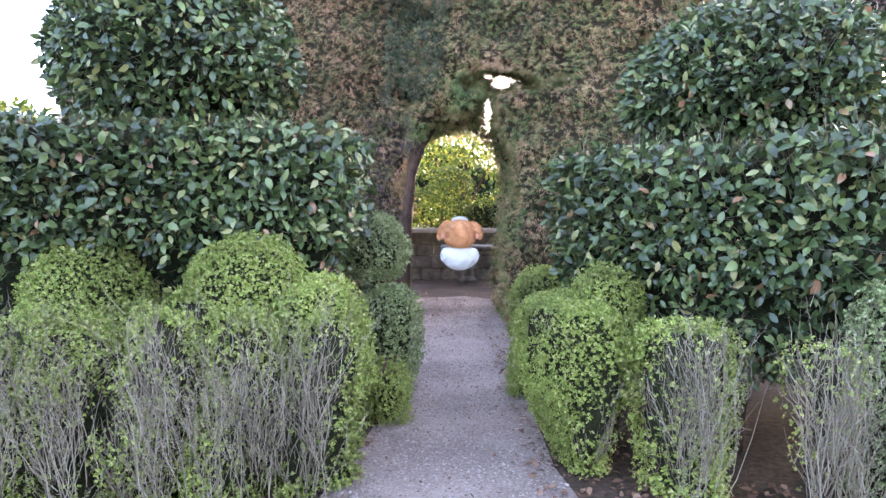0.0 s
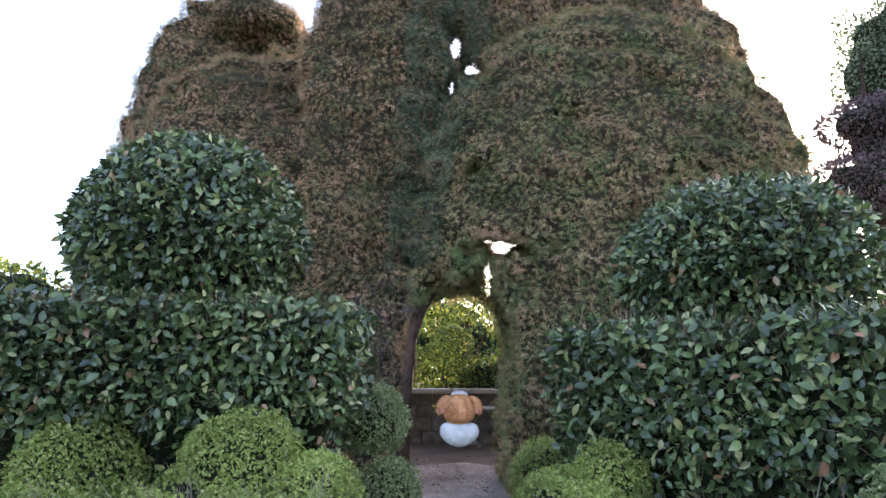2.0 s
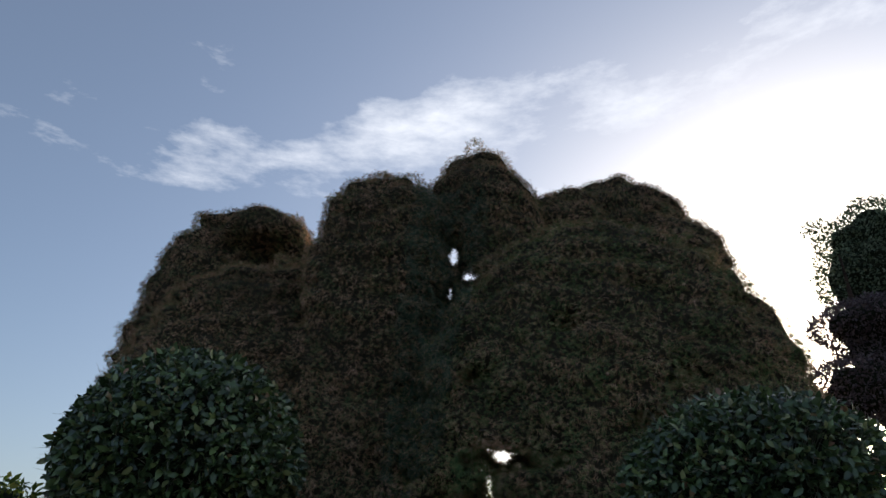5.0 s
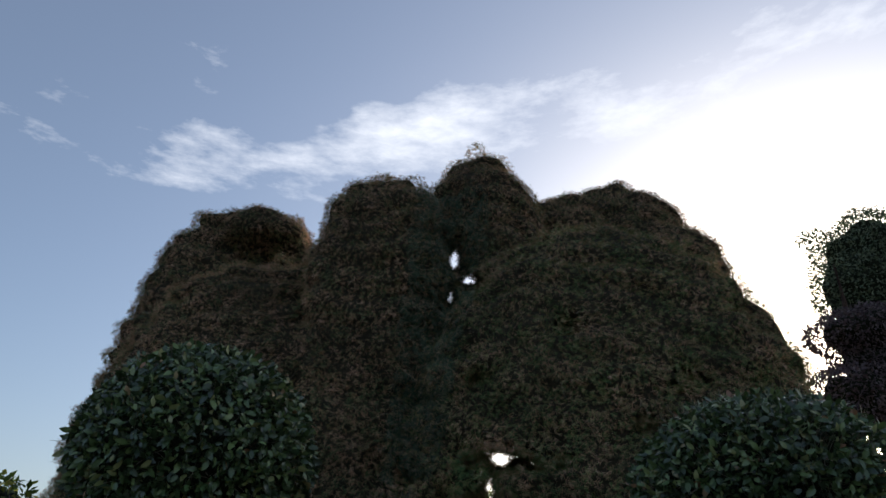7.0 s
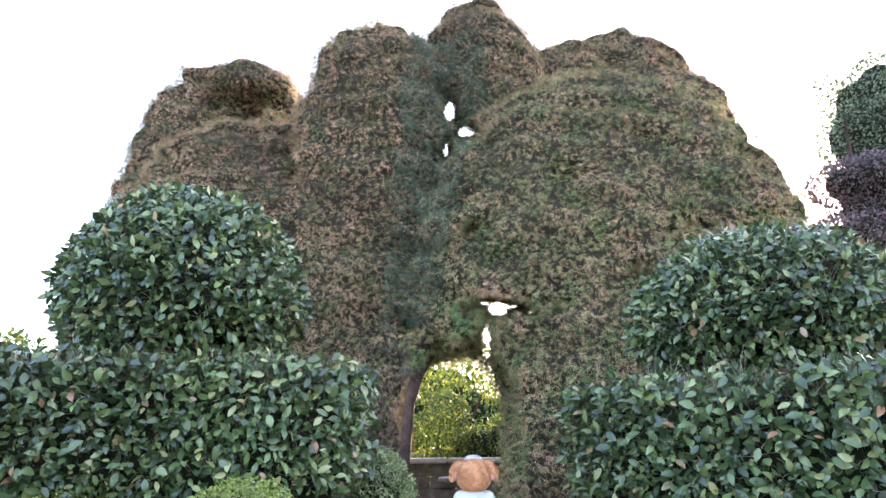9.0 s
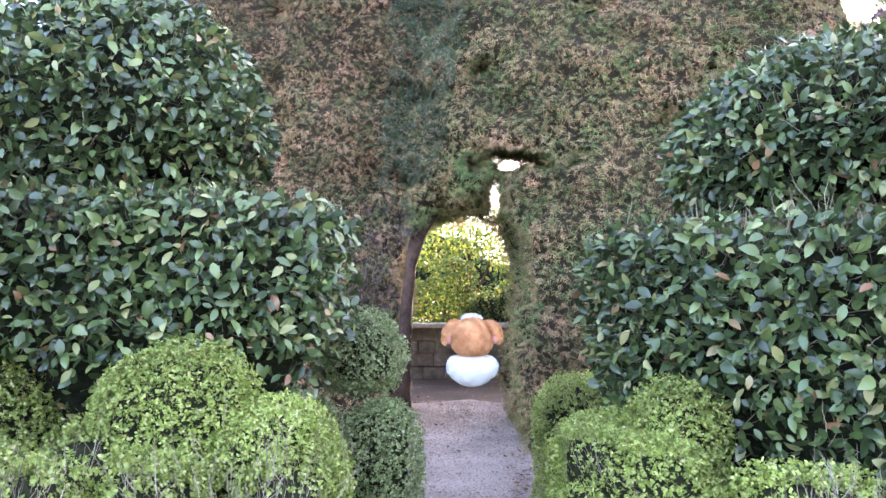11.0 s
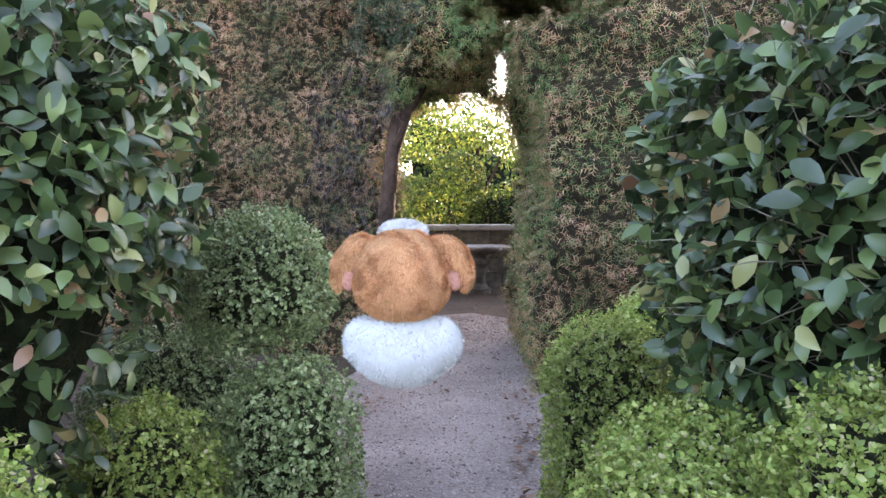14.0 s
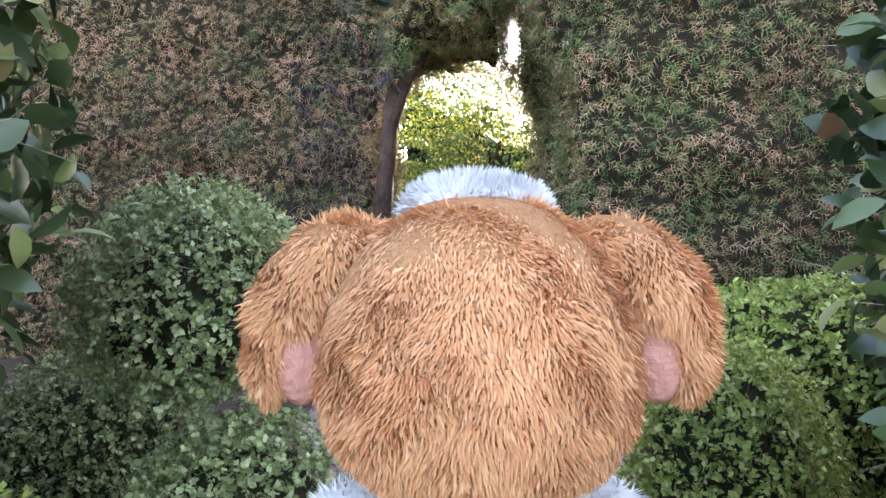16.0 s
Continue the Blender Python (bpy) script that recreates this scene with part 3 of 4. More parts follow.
front = lambda a, n: ((n[:, 1] < -.1) & (a[:, 2] > .12) & (a[:, 2] < 1.05)) * np.clip(0.6 + 0.5 * np.sin(a[:, 0] * 7 + 1.3 * np.sin(a[:, 2] * 5)), 0, 1)
box_bush("long low box bush with grey dieback on its face", left_low, (-4.9, 2.0, 0), (-.2, 4.3, 1.4), M_BOX, bare=420, bare_keep=front, seed=31)
box_bush("bright green box clump at the bush's end", lambda p: dome(p, (-.76, 3.98), .3, .3, .9, 1.18), (-1.3, 3.4, .5), (-.2, 4.5, 1.5), M_BOX, 4600, .02, seed=37)
box_bush("round clipped bright green box ball", lambda p: dome(p, (-1.24, 4.15), .38, .38, 1.06, 1.44), (-1.8, 3.6, .7), (-.7, 4.7, 1.7), M_BOX, 4600, .02, seed=32)
box_bush("round clipped bright green box ball", lambda p: dome(p, (-2.21, 4.1), .38, .38, 1.02, 1.39), (-2.75, 3.55, .7), (-1.65, 4.65, 1.7), M_BOX, 4600, .02, seed=33)


def pillar(p):
    return np.minimum(dome(p, (-.65, 5.62), .32, .33, 1.24, 1.57, z0=.95) + np.clip(1.2 - p[2], 0, 1) * .35, dome(p, (-.5, 5.5), .27, .3, .74, 1.0)) + np.clip(.4 - p[2], 0, 1) * .2


box_bush("two tiered dark green box pillar beside the path", pillar, (-1.3, 5.0, 0), (.1, 6.3, 1.9), M_BOX_DARK, name="box_pillar", seed=34)
box_bush("small fresh green box clump at the path edge", lambda p: dome(p, (-.44, 4.95), .17, .22, .22, .5), (-.8, 4.5, 0), (-.1, 5.4, .8), M_BOX, seed=35)
box_bush("low box bush under the hedge end", lambda p: dome(p, (-.86, 5.1), .24, .26, .6, .93), (-1.3, 4.6, 0), (-.4, 5.6, 1.2), M_BOX, seed=36)
box_bush("low dark box bush behind the pillar", lambda p: dome(p, (-1.25, 6.1), .4, .4, .6, 1.02), (-1.9, 5.5, 0), (-.6, 6.7, 1.4), M_BOX_DARK, seed=38)


def right_edge(p):
    return slab(p, [(.5, 4.3), (.62, 3.75), (.98, 3.68), (1.04, 4.1), (1.0, 4.9), (.62, 5.0), (.5, 4.7)], -.3, 1.0, .14) + np.clip(.5 - p[2], 0, 1) * .3 + lumps(p, .3, 8, .05)


box_bush("box bush along the path with patches of bare twigs", right_edge, (.2, 3.3, 0), (1.4, 6.0, 1.3), M_BOX, 4400, .02, bare=160, bare_keep=front, seed=41)
box_bush("box bush with upright grey bare twigs on its face", lambda p: slab(p, [(1.0, 3.68), (1.1, 3.42), (1.38, 3.32), (1.52, 3.42), (1.52, 3.75), (1.05, 3.9)], -.3, .96, .14) + np.clip(.5 - p[2], 0, 1) * .12, (.7, 2.9, 0), (1.95, 4.2, 1.3), M_BOX, bare=300, bare_keep=front, seed=42)
box_bush("sparse box bush of mostly bare grey twigs", lambda p: slab(p, [(1.5, 3.2), (1.56, 2.98), (1.85, 2.92), (1.94, 3.15), (1.6, 3.35)], -.3, .97, .12) + np.clip(.8 - p[2], 0, 1) * .2, (1.2, 2.6, 0), (2.3, 3.7, 1.3), M_BOX, per_m2=700, bare=900, bare_keep=front, seed=43)
box_bush("small box ball over the low bush", lambda p: dome(p, (.98, 4.2), .23, .23, 1.02, 1.25), (.55, 3.75, .6), (1.45, 4.7, 1.5), M_BOX, 4600, .02, seed=44)
box_bush("round box ball at the path's bend", lambda p: dome(p, (.8, 5.75), .29, .32, .8, 1.12), (.3, 5.2, 0), (1.4, 6.3, 1.4), M_BOX, seed=45)
box_bush("broad low box bush in front of the arch", lambda p: dome(p, (1.75, 6.95), .75, .5, .75, 1.15), (.7, 6.1, 0), (2.8, 7.8, 1.5), M_BOX, per_m2=1300, size=.036, seed=47)
box_bush("dull green box ball beside the hedge", lambda p: dome(p, (2.2, 3.2), .3, .28, .95, 1.28), (1.7, 2.7, 0), (2.8, 3.7, 1.6), M_BOX_DARK, seed=46)


def fans(name, label, spots, count, reach):
    """Dead branch fans that rise from the foot of a bush."""
    t = thing(name, label, "branches", "dead box branches", at=(*spots[0], 0))
    s, w, ln = [], [], []
    for x, y in spots:
        for k in range(count):
            s.append((x + rng.normal() * .05, y + rng.normal() * .04, rng.uniform(.0, .45)))
            w.append((rng.normal() * .2, -.15 + rng.normal() * .16, 1.0))
            ln.append(rng.uniform(.35, reach))
    s, w, ln = np.array(s), np.array(w), np.array(ln)
    twigs("branch", s, w, ln, .0026, M_TWIG, t)
    p = np.concatenate([s + unit(w) * ln[:, None] * f for f in (.3, .4, .5, .6, .7, .8, .9, .97)])
    twigs("side_twig", p, np.concatenate([w] * 8) + prickle(len(p)) * .4, rng.uniform(.05, .15, len(p)), .0019, M_TWIG, t)
    return t


fans("dead_branches", "grey leafless box branches fanning up the bush face", [(-2.65, 2.95), (-2.33, 2.97), (-2.07, 3.0), (-1.78, 3.08), (-1.38, 3.15), (-1.17, 3.2), (-.95, 3.28), (-.72, 3.48)], 44, .8)
fans("dead_branches", "grey leafless box branches fanning up the bush face", [(1.3, 3.32), (1.22, 3.4)], 30, .75)
fans("dead_branches", "pale bare branches of a dying box bush", [(1.66, 2.95), (1.8, 2.92), (2.05, 2.9)], 30, .8)


# ---- the great cypress arch ----
SPRAY = feather(5, 4)
NEAR = 0.87      # the tree's forms are drawn large and brought in towards the path's start


def front_dome(p):
    """The great dome over the gate that stands before the columns."""
    return dome(p, (2.95, 12.0), 3.75, 2.5, 3.0, 8.7, 2.1, plan=2.4)


def cypress(w):
    p = [w[0] / NEAR, w[1] / NEAR, (w[2] - 1.5) / NEAR + 1.5]
    d = dome(p, (-1.4, 13.35), 1.8, 1.9, 7.0, 10.8, 2.2, plan=2.6)
    d = blend(d, dome(p, (.74, 13.7), 1.75, 1.7, 7.8, 11.85, 2.0), .12)
    d = blend(d, dome(p, (-4.3, 13.9), 3.5, 2.1, 3.0, 8.85, 2.0, plan=2.4), .05)
    back = dome(p, (-6.2, 15.6), 1.75, 1.5, 7.0, 11.2, 2.0)
    back = blend(back, dome(p, (-6.3, 15.4), 2.25, 1.5, 3.5, 9.6, 2.1), .3)
    back = blend(back, dome(p, (-4.85, 15.5), 1.3, 1.3, 9.7, 11.15, 2.4), .05)
    back = np.maximum(back, -ball(p, (-4.5, 14.45, 9.45), (1.1, .7, .5)))
    # Unseen lobe added behind the columns to stop sun reaching the left hollow.
    back = np.minimum(back, dome(p, (-3.3, 16.0), 1.3, 1.0, 8.0, 10.3, 2.0))
    d = np.minimum(d, back)
    right = dome(p, (4.75, 15.6), 2.05, 1.6, 8.8, 12.35, 2.0)
    right = blend(right, dome(p, (2.9, 15.0), 1.4, 1.4, 9.5, 11.3, 2.2), .05)
    right = blend(right, dome(p, (5.7, 14.7), 1.2, 1.2, 8.8, 10.4, 2.0), .05)
    right = blend(right, dome(p, (6.05, 14.6), 1.7, 1.6, 4.8, 9.0, 2.0), .08)
    d = np.minimum(d, right)
    d = np.minimum(d, front_dome(p))
    tier = np.sin(p[2] * 9 + 2.2 * np.sin(p[0] * 1.3 + p[2] * .4) + 1.5 * np.sin(p[0] * 3.1 + 1))
    d = d + .06 + lumps(p, .5, 77, .05) + lumps([p[0] * .55, p[1] * .55, p[2] * 1.3], .2, 78, .06) + .05 * tier
    d = np.maximum(d, -ball(p, (-1.26, 11.05, 3.75), (.3, .7, .5)))
    for (hx, hy, hz, r) in ((1.95, 10.2, 5.75, .16), (-.95, 11.2, 6.3, .22), (-1.9, 11.1, 5.6, .14), (3.6, 10.1, 4.75, .2), (-2.3, 11.2, 8.2, .15), (5.0, 10.5, 6.3, .2), (.4, 10.6, 5.0, .14)):
        d = np.maximum(d, -ball(p, (hx, hy, hz), (r * 1.5, .35, r)))
    court = np.maximum(np.maximum(np.abs(p[0]) - 3.0, 13.2 - p[1]), p[2] - 4.3)
    gate = np.maximum(np.abs(p[0] - .07 + .05 * np.sin(p[2] * 2)) - .9 + np.clip(p[2] - 2.4, 0, 1) ** 2 * .9 + lumps(p, .2, 9, .12), p[2] - 3.2 + lumps(p, .25, 19, .15))
    d = np.maximum(d, -np.minimum(gate, court))
    for (hx, hz, rx, rz) in ((.92, 4.0, .27, .2), (1.25, 4.05, .13, .11), (1.5, 3.93, .15, .12), (.64, 4.12, .16, .12), (.68, 3.4, .15, .42), (1.95, 3.96, .12, .11), (.3, 3.98, .15, .13), (3.55, 4.65, .15, .12), (-.75, 3.75, .12, .18)):
        k = 1 + (p[1] - 12) / 12
        tunnel = np.sqrt(((p[0] - hx * k) / rx) ** 2 + ((p[2] - 1.6 - (hz - 1.6) * k) / rz) ** 2) - 1 + lumps(p, .09, 5, .25)
        d = np.maximum(d, -tunnel * min(rx, rz))
    for (hx, hz, rx, rz) in ((.1, 8.5, .25, .42), (.42, 8.0, .32, .22), (.0, 7.6, .19, .32)):
        k = 1 + (p[1] - 13) / 13
        tunnel = np.sqrt(((p[0] - hx * k) / rx) ** 2 + ((p[2] - 1.65 - (hz - 1.65) * k) / rz) ** 2) - 1 + lumps(p, .09, 6, .4)
        d = np.maximum(d, -tunnel * min(rx, rz))
    return d * NEAR


tree = thing("cypress_arch", "huge clipped cypress grown into a domed arch, browning in patches", "tree", at=(0, 11.3, 0))
LO, HI = (-7.6, 8.2, -.3), (7.3, 15.4, 11.3)
cv, cq = skin(cypress, LO, HI, 0.1)
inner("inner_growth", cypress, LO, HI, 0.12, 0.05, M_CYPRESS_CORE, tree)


def seen_side(c, n):
    patch = np.clip(.85 + .3 * np.sin(c[:, 0] * 9 + 2 * np.sin(c[:, 2] * 5)) * np.sin(c[:, 2] * 11), .5, 1)
    return np.where((n[:, 1] < .3) & (c[:, 1] < 14.8), 1.0, .05) * np.where(c[:, 2] < 4.9, 1.15, .9) * patch


def on_dome(c):
    return np.clip(.5 - front_dome([c[:, 0] / NEAR, c[:, 1] / NEAR, (c[:, 2] - 1.5) / NEAR + 1.5]) * 2 + .3 * np.sin(c[:, 0] * 5 + 2 * np.sin(c[:, 2] * 4)), 0, 1) * np.where(c[:, 2] > 1.2, 1, .6)


for mat, keep, words in ((M_CYPRESS, lambda c, n: seen_side(c, n) * (1 - on_dome(c)), "dense rusty brown and green sprays"), (M_CYPRESS_GREEN, lambda c, n: seen_side(c, n) * on_dome(c), "dense olive green sprays with rusty flecks")):
    leaves("foliage", cv, cq, 780, [mat], tree, SPRAY, 0.092, 0.05, keep, lean=.25, droop=.3, flat=.3, lift=.01, label=words)
# the cleft where the columns meet, hung with loose dark sprays that paint its shade
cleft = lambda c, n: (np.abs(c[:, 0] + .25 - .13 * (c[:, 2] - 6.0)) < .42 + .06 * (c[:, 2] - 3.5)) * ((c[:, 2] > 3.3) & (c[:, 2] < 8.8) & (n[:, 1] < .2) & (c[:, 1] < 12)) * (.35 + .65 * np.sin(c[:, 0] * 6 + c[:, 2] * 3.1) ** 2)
leaves("hanging_spray", cv, cq, 400, [M_HANG], tree, SPRAY, 0.16, 0.05, cleft, lean=.35, droop=1.3, flat=.5, lift=.05, label="loose dark green sprays hanging down, with the cleft's shade in their colour")
tp, tn = scatter(cv, cq, 12, seen_side)
twigs("twig", tp - tn * .08, tn * .6 + prickle(len(tp)) * .5 + (0, 0, -.3), rng.uniform(.1, .26, len(tp)), 0.004, M_TWIG, tree, "bare grey dead twigs")
dead = lambda c, n: ((c[:, 0] > -1.45) & (c[:, 0] < -.55) & (c[:, 2] > 1.3) & (c[:, 2] < 3.1) & (n[:, 1] < .2) & (c[:, 1] < 11)) * 1.0
tp, tn = scatter(cv, cq, 520, dead)
twigs("dead_twig", tp - tn * .06, tn * .6 + prickle(len(tp)) * .45 + (0, 0, -.8), rng.uniform(.1, .26, len(tp)), 0.005, M_DEAD, tree, "purple grey dead twigs hanging")
stem("trunk", [(-.7, 9.92, -.02), (-.67, 9.92, .9), (-.61, 9.92, 1.75), (-.54, 9.92, 2.4), (-.42, 10.0, 3.05)], [.12, .09, .08, .07, .055], M_BARK, tree, 11, "leaning reddish brown trunk")
stem("limb", [(-.58, 9.92, 2.1), (-.4, 9.9, 2.6), (-.15, 9.95, 3.0)], [.06, .05, .035], M_BARK, tree, 9)
stem("trunk", [(-.9, 11.3, -.02), (-.9, 11.3, 3), (-.85, 11.3, 7)], [.27, .22, .1], M_BARK, tree, 11)
stem("trunk", [(2.95, 11.2, -.02), (2.95, 11.2, 3), (3.0, 11.2, 6)], [.27, .22, .1], M_BARK, tree, 11)


# ---- stone seat, table and garden behind ----
def blocky(bm, x0, x1, y0, y1, z0, z1, r=0.02):
    made = bmesh.ops.create_cube(bm, size=1.0, matrix=Matrix.Translation(((x0 + x1) / 2, (y0 + y1) / 2, (z0 + z1) / 2)) @ Matrix.Diagonal((x1 - x0, y1 - y0, z1 - z0, 1)))
    edges = list({e for v in made["verts"] for e in v.link_edges})
    bmesh.ops.bevel(bm, geom=edges, offset=r, segments=2, affect="EDGES")


def turned(bm, rings, cx, cy, sides=20):
    last = None
    for r, z in rings:
        ring = [bm.verts.new((cx + math.cos(a) * r, cy + math.sin(a) * r, z)) for a in [2 * math.pi * k / sides for k in range(sides)]]
        if last:
            for k in range(sides):
                bm.faces.new((last[k], last[(k + 1) % sides], ring[(k + 1) % sides], ring[k]))
        else:
            bm.faces.new(ring[::-1])
        last = ring
    bm.faces.new(last)


wall = tagged(new("wall_back"), "low weathered stone wall with a pale coping", "wall", kind="structure")
wg = np.random.default_rng(12)
row_z = [0, .3, .62, .9, 1.2]
for z0, z1 in zip(row_z, row_z[1:]):
    x = -4.5 + wg.uniform(0, .3)
    while x < 4.6:
        w = wg.uniform(.35, .75)
        bm = bmesh.new()
        o = wg.uniform(-.02, .02)
        blocky(bm, x + .008, x + w - .008, 17.0 + o, 17.45, z0 + .006, z1 - .006, .018)
        part("stone", bm, M_STONE, wall)
        x += w
x = -4.6
while x < 4.6:
    bm = bmesh.new()
    blocky(bm, x + .004, x + 1.15, 16.9, 17.55, 1.2, 1.32, .025)
    part("coping_stone", bm, M_CAP, wall, "pale stone coping slab")
    x += 1.155

table = thing("stone_table", "round weathered stone garden table on a baluster foot", "table", at=(.45, 15.9, 0))
bm = bmesh.new()
turned(bm, [(.02, .80), (.55, .80), (.62, .825), (.66, .86), (.66, .9), (.63, .925), (.02, .925)], .45, 15.9, 28)
part("tabletop", bm, M_STONE, table)
bm = bmesh.new()
turned(bm, [(.24, 0), (.24, .1), (.2, .12), (.13, .2), (.12, .34), (.18, .5), (.19, .58), (.13, .68), (.17, .74), (.24, .8)], .45, 15.9)
part("pedestal", bm, M_STONE, table)


def tree_like(label, category, name, at, trunk_top, lobes, mat, per_m2, size, form, lean=.6, core=True, droop=0.1):
    """A trunk with limbs that reach into uneven lobes of leaves."""
    t = thing(name, label, category, at=at)
    x, y, _ = at
    stem("trunk", [(x, y, -.03), (x + .05, y, trunk_top * .35), (x - .04, y + .05, trunk_top * .7), (x, y, trunk_top)], [.03 + trunk_top * .022, .03 + trunk_top * .018, .02 + trunk_top * .013, .03], M_BARK, t)
    for k, (c, r) in enumerate(lobes):
        if k % 2 == 0:
            stem("limb", [(x, y, max(trunk_top * .4, c[2] * .45)), ((x + c[0]) / 2, (y + c[1]) / 2, c[2] - r[2] * .7), (c[0], c[1], c[2])], [.05, .035, .015], M_BARK, t, 7)

    def f(p):
        d = 1e9
        for c, r in lobes:
            d = np.minimum(d, ball(p, c, r))
        return d + lumps(p, min(lobes[0][1]) * .35, len(lobes), .1 * min(lobes[0][1]))

    lo = [min(c[i] - r[i] for c, r in lobes) - .4 for i in range(3)]
    hi = [max(c[i] + r[i] for c, r in lobes) + .4 for i in range(3)]
    lo[2] = max(lo[2], .02)
    step = max(.08, (hi[0] - lo[0]) / 45)
    v, q = skin(f, lo, hi, step)
    if core:
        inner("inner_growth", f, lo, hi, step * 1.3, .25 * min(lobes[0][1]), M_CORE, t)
    leaves("crown", v, q, per_m2, [mat], t, form, size, .15 * min(lobes[0][1]), None, lean, droop)
    return t


LEAF = (np.array([(0, 0, 0), (.24, .45, .06), (0, .5, 0), (-.24, .45, .06), (0, 1, -.06)]), np.array([(0, 1, 2), (0, 2, 3), (1, 4, 2), (2, 4, 3)]))
tree_like("sunlit yellow green shrub beyond the stone wall", "shrub", "garden_shrub", (-.2, 19.6, 0), 2.0, [((-.1, 19.6, 1.9), (.75, .6, 1.0)), ((.1, 19.5, 2.5), (.5, .45, .6)), ((-1.0, 19.7, 1.6), (.8, .6, .9))], M_CITRUS, 420, .11, LEAF, core=False)
tree_like("green citrus tree with pale trunk beyond the wall", "tree", "citrus_tree", (.55, 23.0, 0), 3.6, [((.6, 23, 4.3), (1.7, 1.0, .8)), ((-.9, 23.2, 3.9), (1.3, .9, .8)), ((1.9, 22.9, 3.7), (.9, .8, .7)), ((-.2, 22.8, 4.9), (1.0, .8, .6))], M_CITRUS, 200, .14, LEAF, core=False)
tree_like("green garden shrub beyond the wall", "shrub", "garden_shrub", (.9, 20.0, 0), 1.4, [((.9, 20.0, 1.4), (.8, .6, .8)), ((1.9, 20.2, 1.6), (.8, .7, .9))], M_CITRUS, 260, .11, LEAF, core=True)
tree_like("dark green garden shrub beyond the wall", "shrub", "garden_shrub", (-3.2, 21, 0), 2.4, [((-3.0, 21, 2.2), (1.6, 1.0, 1.6)), ((-4.6, 21.4, 2.0), (1.6, 1.0, 1.5))], M_FAR_LEAF, 70, .18, LEAF)
tree_like("broad pale green tree far beyond the wall", "tree", "garden_tree", (1.0, 31, 0), 3.0, [((0, 31, 2.8), (3.0, 1.6, 2.7)), ((4.5, 31.4, 2.6), (3.0, 1.5, 2.5)), ((-4.5, 31.2, 2.6), (3.0, 1.5, 2.4)), ((-1.4, 30.6, 4.8), (1.6, 1.2, 1.1))], M_CITRUS, 70, .24, LEAF)
# Unseen tree, added only to keep direct sun off the court.
tree_like("unseen tall dark evergreen tree added to block the court's sun", "tree", "garden_tree", (5.8, 21.5, 0), 4.5, [((5.8, 21.5, 3.2), (2.4, 1.6, 2.6)), ((4.4, 21.2, 2.0), (1.6, 1.3, 1.9)), ((7.9, 21.8, 2.8), (2.0, 1.5, 2.4))], M_FAR_LEAF, 40, .24, LEAF)

# cloud-pruned tree beyond the arch
tree_like("cloud pruned tree with dusky tiers", "tree", "pruned_tree", (9.35, 14.2, 0), 9.0, [((9.35, 14.2, 5.75), (1.55, 1.2, .65)), ((8.75, 14.0, 5.3), (.75, .7, .35)), ((9.75, 14.2, 7.2), (1.4, 1.1, .65)), ((9.95, 14.3, 6.5), (1.1, 1.0, .6))], M_PURPLE, 420, .1, LEAF, core=True)
tree_like("grey green leafy tree with a loose top", "tree", "leafy_tree", (9.85, 14.8, 0), 9.2, [((10.30, 14.8, 8.7), (1.15, 1.0, 1.2)), ((10.95, 14.9, 9.7), (1.2, 1.0, 1.1)), ((9.95, 14.7, 9.7), (.65, .6, .5)), ((9.45, 14.7, 10.05), (.35, .3, .18)), ((9.65, 14.8, 8.2), (.5, .5, .5))], M_FAR_LEAF, 360, .1, LEAF, core=True)
tree_like("yellow green bushy tree in low sun", "tree", "garden_tree", (13.5, 18, 0), 3.2, [((13, 18, 3.4), (2.0, 1.5, 1.3)), ((15.5, 18.4, 3.6), (2.2, 1.5, 1.4)), ((11.6, 18, 2.6), (1.6, 1.2, 1.2))], M_CITRUS, 60, .2, LEAF)
tree_like("flowering shrub with light green leaves", "shrub", "garden_shrub", (-8.2, 12.5, 0), 2.5, [((-8.2, 12.5, 2.9), (1.0, .8, .8)), ((-9.2, 12.7, 3.1), (.9, .8, .9)), ((-7.5, 12.6, 2.4), (.8, .7, .8))], M_CITRUS, 90, .17, LEAF)
tree_like("flowering shrub with red blossoms", "shrub", "garden_shrub", (-9.0, 11.8, 0), 2.2, [((-8.9, 11.8, 3.15), (.45, .4, .35)), ((-9.4, 11.9, 2.8), (.5, .4, .4))], M_FLOWER, 160, .1, LEAF, core=False)


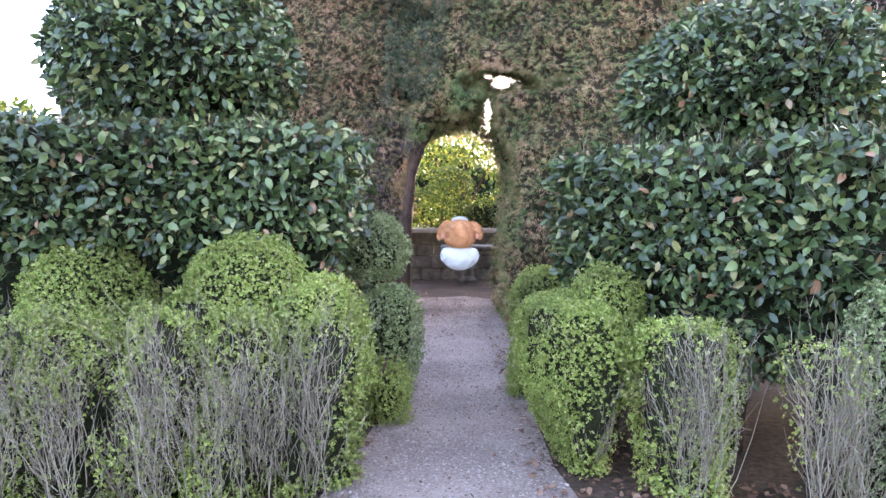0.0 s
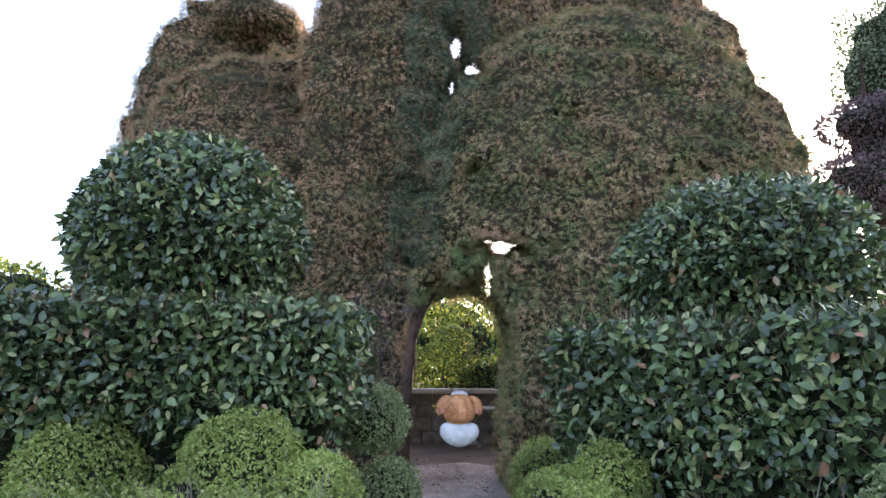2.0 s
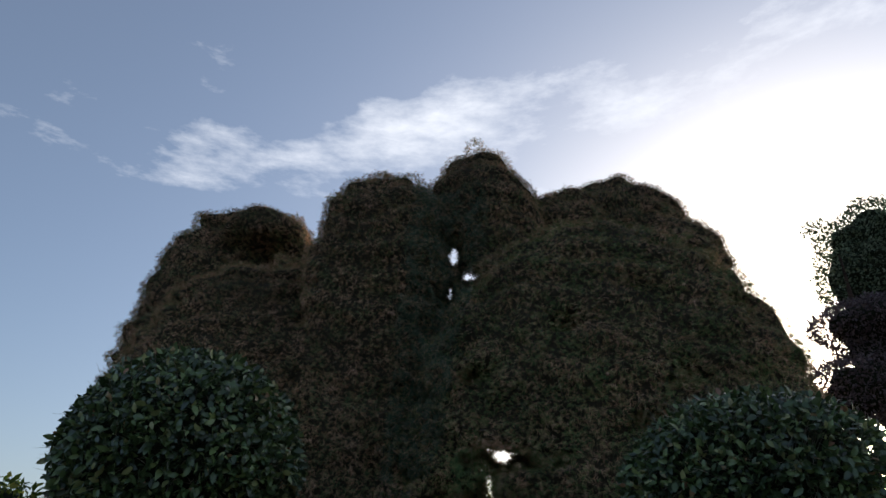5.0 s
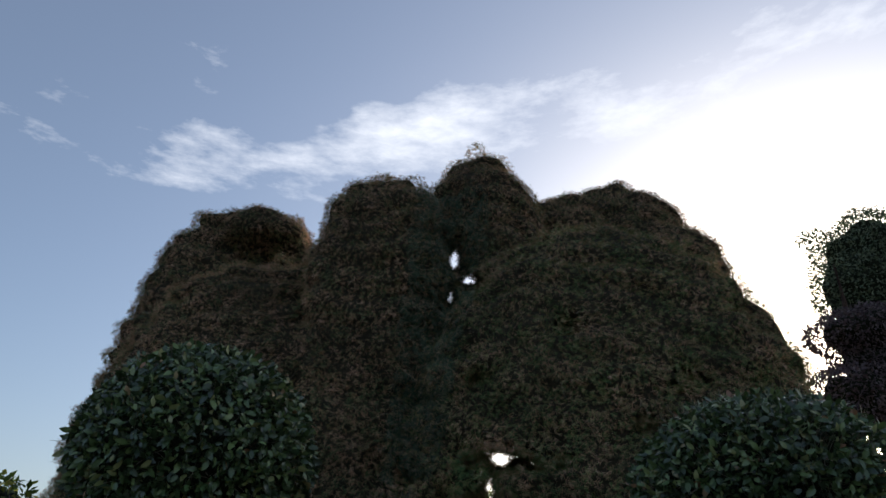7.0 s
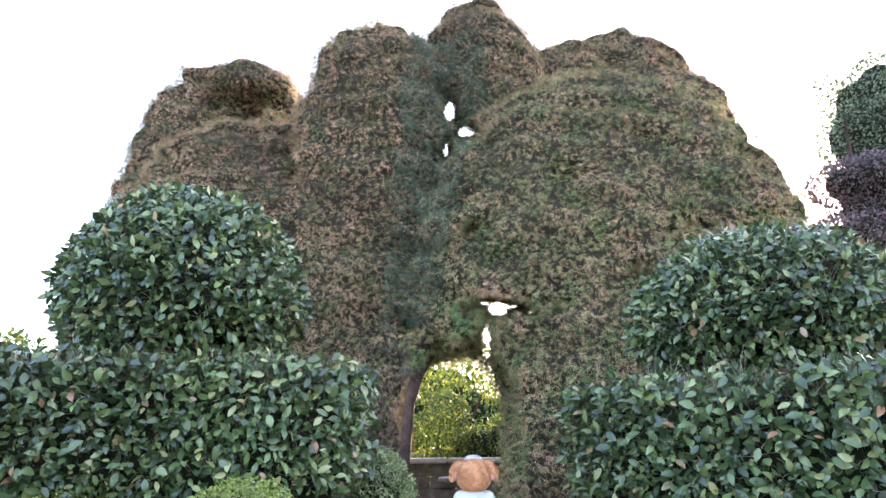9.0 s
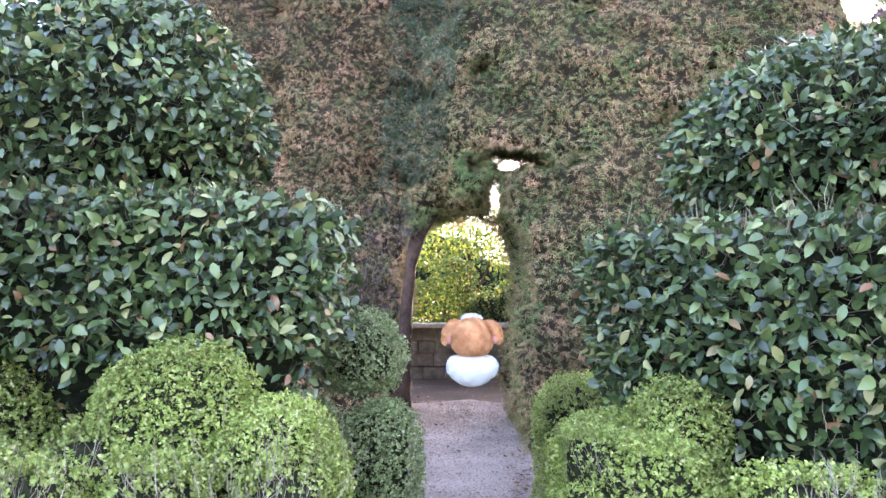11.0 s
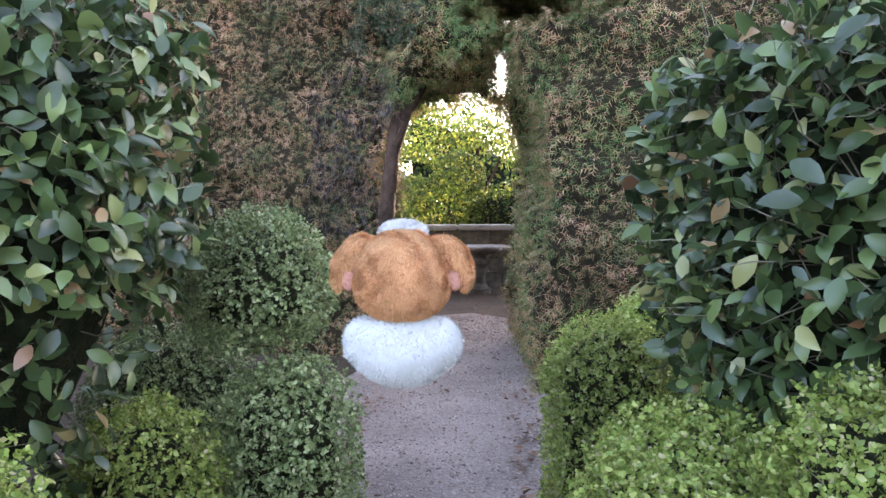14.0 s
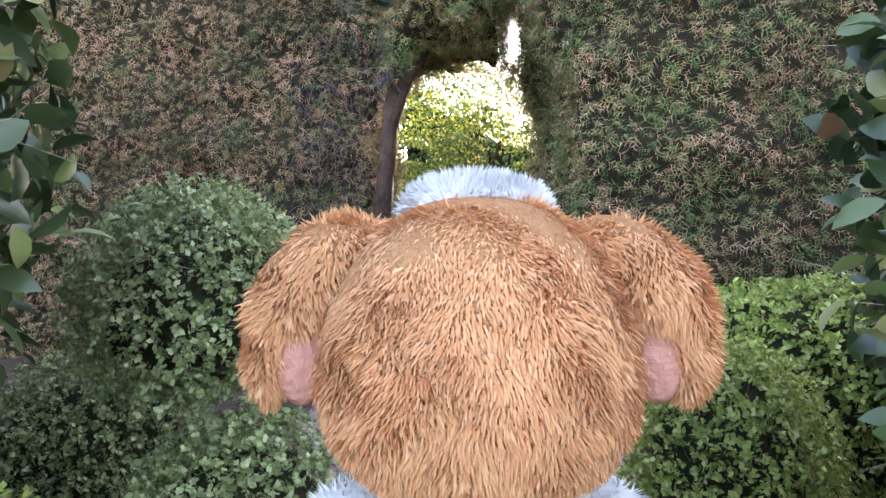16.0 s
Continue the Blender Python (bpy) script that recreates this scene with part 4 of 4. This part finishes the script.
# ---- plush dog ----
def plush(at, scale, yaw=0.0):
    """A soft toy dog seen from behind: tan head and ears, white body."""
    v_all, q_all, m_all = [], [], []

    def add(v, q, mat):
        base = sum(len(a) for a in v_all)
        v_all.append(v)
        q_all.append(q + base)
        m_all.append(np.full(len(q), mat))

    def head(p):
        d = ball(p, (0, 0, 0), (.5, .46, .47))
        return blend(d, ball(p, (0, 0, -.2), (.5, .42, .34)), .15)

    def ear(s):
        def f(p):
            u = blend(ball(p, (s * .42, .0, .29), (.15, .12, .11)), ball(p, (s * .58, -.02, .15), (.15, .11, .15)), .12)
            return blend(u, ball(p, (s * .7, .0, -.06), (.08, .1, .17)), .1)
        return f

    def lining(s):
        return lambda p: ball(p, (s * .585, -.05, -.07), (.1, .06, .16))

    def body(p):
        d = ball(p, (0, .05, -.86), (.56, .4, .42))
        d = blend(d, ball(p, (.42, .0, -.78), (.24, .22, .26)), .1)
        return blend(d, ball(p, (-.42, .0, -.78), (.24, .22, .26)), .1)

    def blaze(p):
        return ball(p, (0, .2, .415), (.27, .3, .125))

    B = 1.9
    for form, mat, fur, per, size, comb in ((head, 1, 0, 12000, .046, -.75), (ear(1), 1, 0, 12000, .05, -.5), (ear(-1), 1, 0, 12000, .05, -.5), (body, 2, 2, 2600, .045, -.4), (blaze, 2, 2, 5200, .045, .2), (lining(1), 3, None, 0, 0, 0), (lining(-1), 3, None, 0, 0, 0)):
        v, q = skin(form, (-B, -B, -B), (B, B, B), .035)
        t = np.concatenate([q[:, [0, 1, 2]], q[:, [0, 2, 3]]])
        add(v, t, mat)
        if fur is None:
            continue
        p, n = scatter(v, q, per * 1.6)
        c = len(p)
        clump = np.stack([np.sin(p[:, 0] * 23 + 2 * np.sin(p[:, 2] * 17)), np.sin(p[:, 2] * 21 + 1.5 * np.sin(p[:, 0] * 19)), np.sin(p[:, 1] * 20 + p[:, 0] * 11)], 1)
        way = n * .6 + np.array((0, comb * .55, comb)) + prickle(c) * .14 + clump * .3
        tuft = np.array([(-.075, 0, 0), (.075, 0, 0), (-.06, .55, .08), (.06, .55, .08), (0, 1, 0)])
        tf = np.array([(0, 1, 3), (0, 3, 2), (2, 3, 4)])
        fv, fq = spread(tuft, tf, p - n * .01, way, n + prickle(c) * .2, rng.uniform(size * .7, size * 1.3, c))
        add(fv, fq, fur)
    v = np.concatenate(v_all) * scale
    me = mesh_of("plush_dog", v, np.concatenate(q_all), [M_FUR, M_FUR_SKIN, M_WHITE, M_PINK], np.concatenate(m_all))
    ob = new("plush_dog", me)
    ob.location, ob.rotation_euler = at, (0, 0, radians(yaw))
    return tagged(ob, "tan and white plush toy dog with floppy ears", "toy")


plush((.07, 4.29, 1.42), 0.184)


# ---- single leaves on the hedge ends ----
single_leaves(left_hedge, [(-.72, 5.15), (-.58, 4.85), (-.68, 4.42), (-1.06, 4.2), (-2.4, 3.84)], 280, 1.4, 2.1)
single_leaves(right_hedge, [(.8, 5.15), (.74, 4.9), (.9, 4.4), (1.35, 3.9), (2.0, 3.45)], 280, 1.25, 1.95)
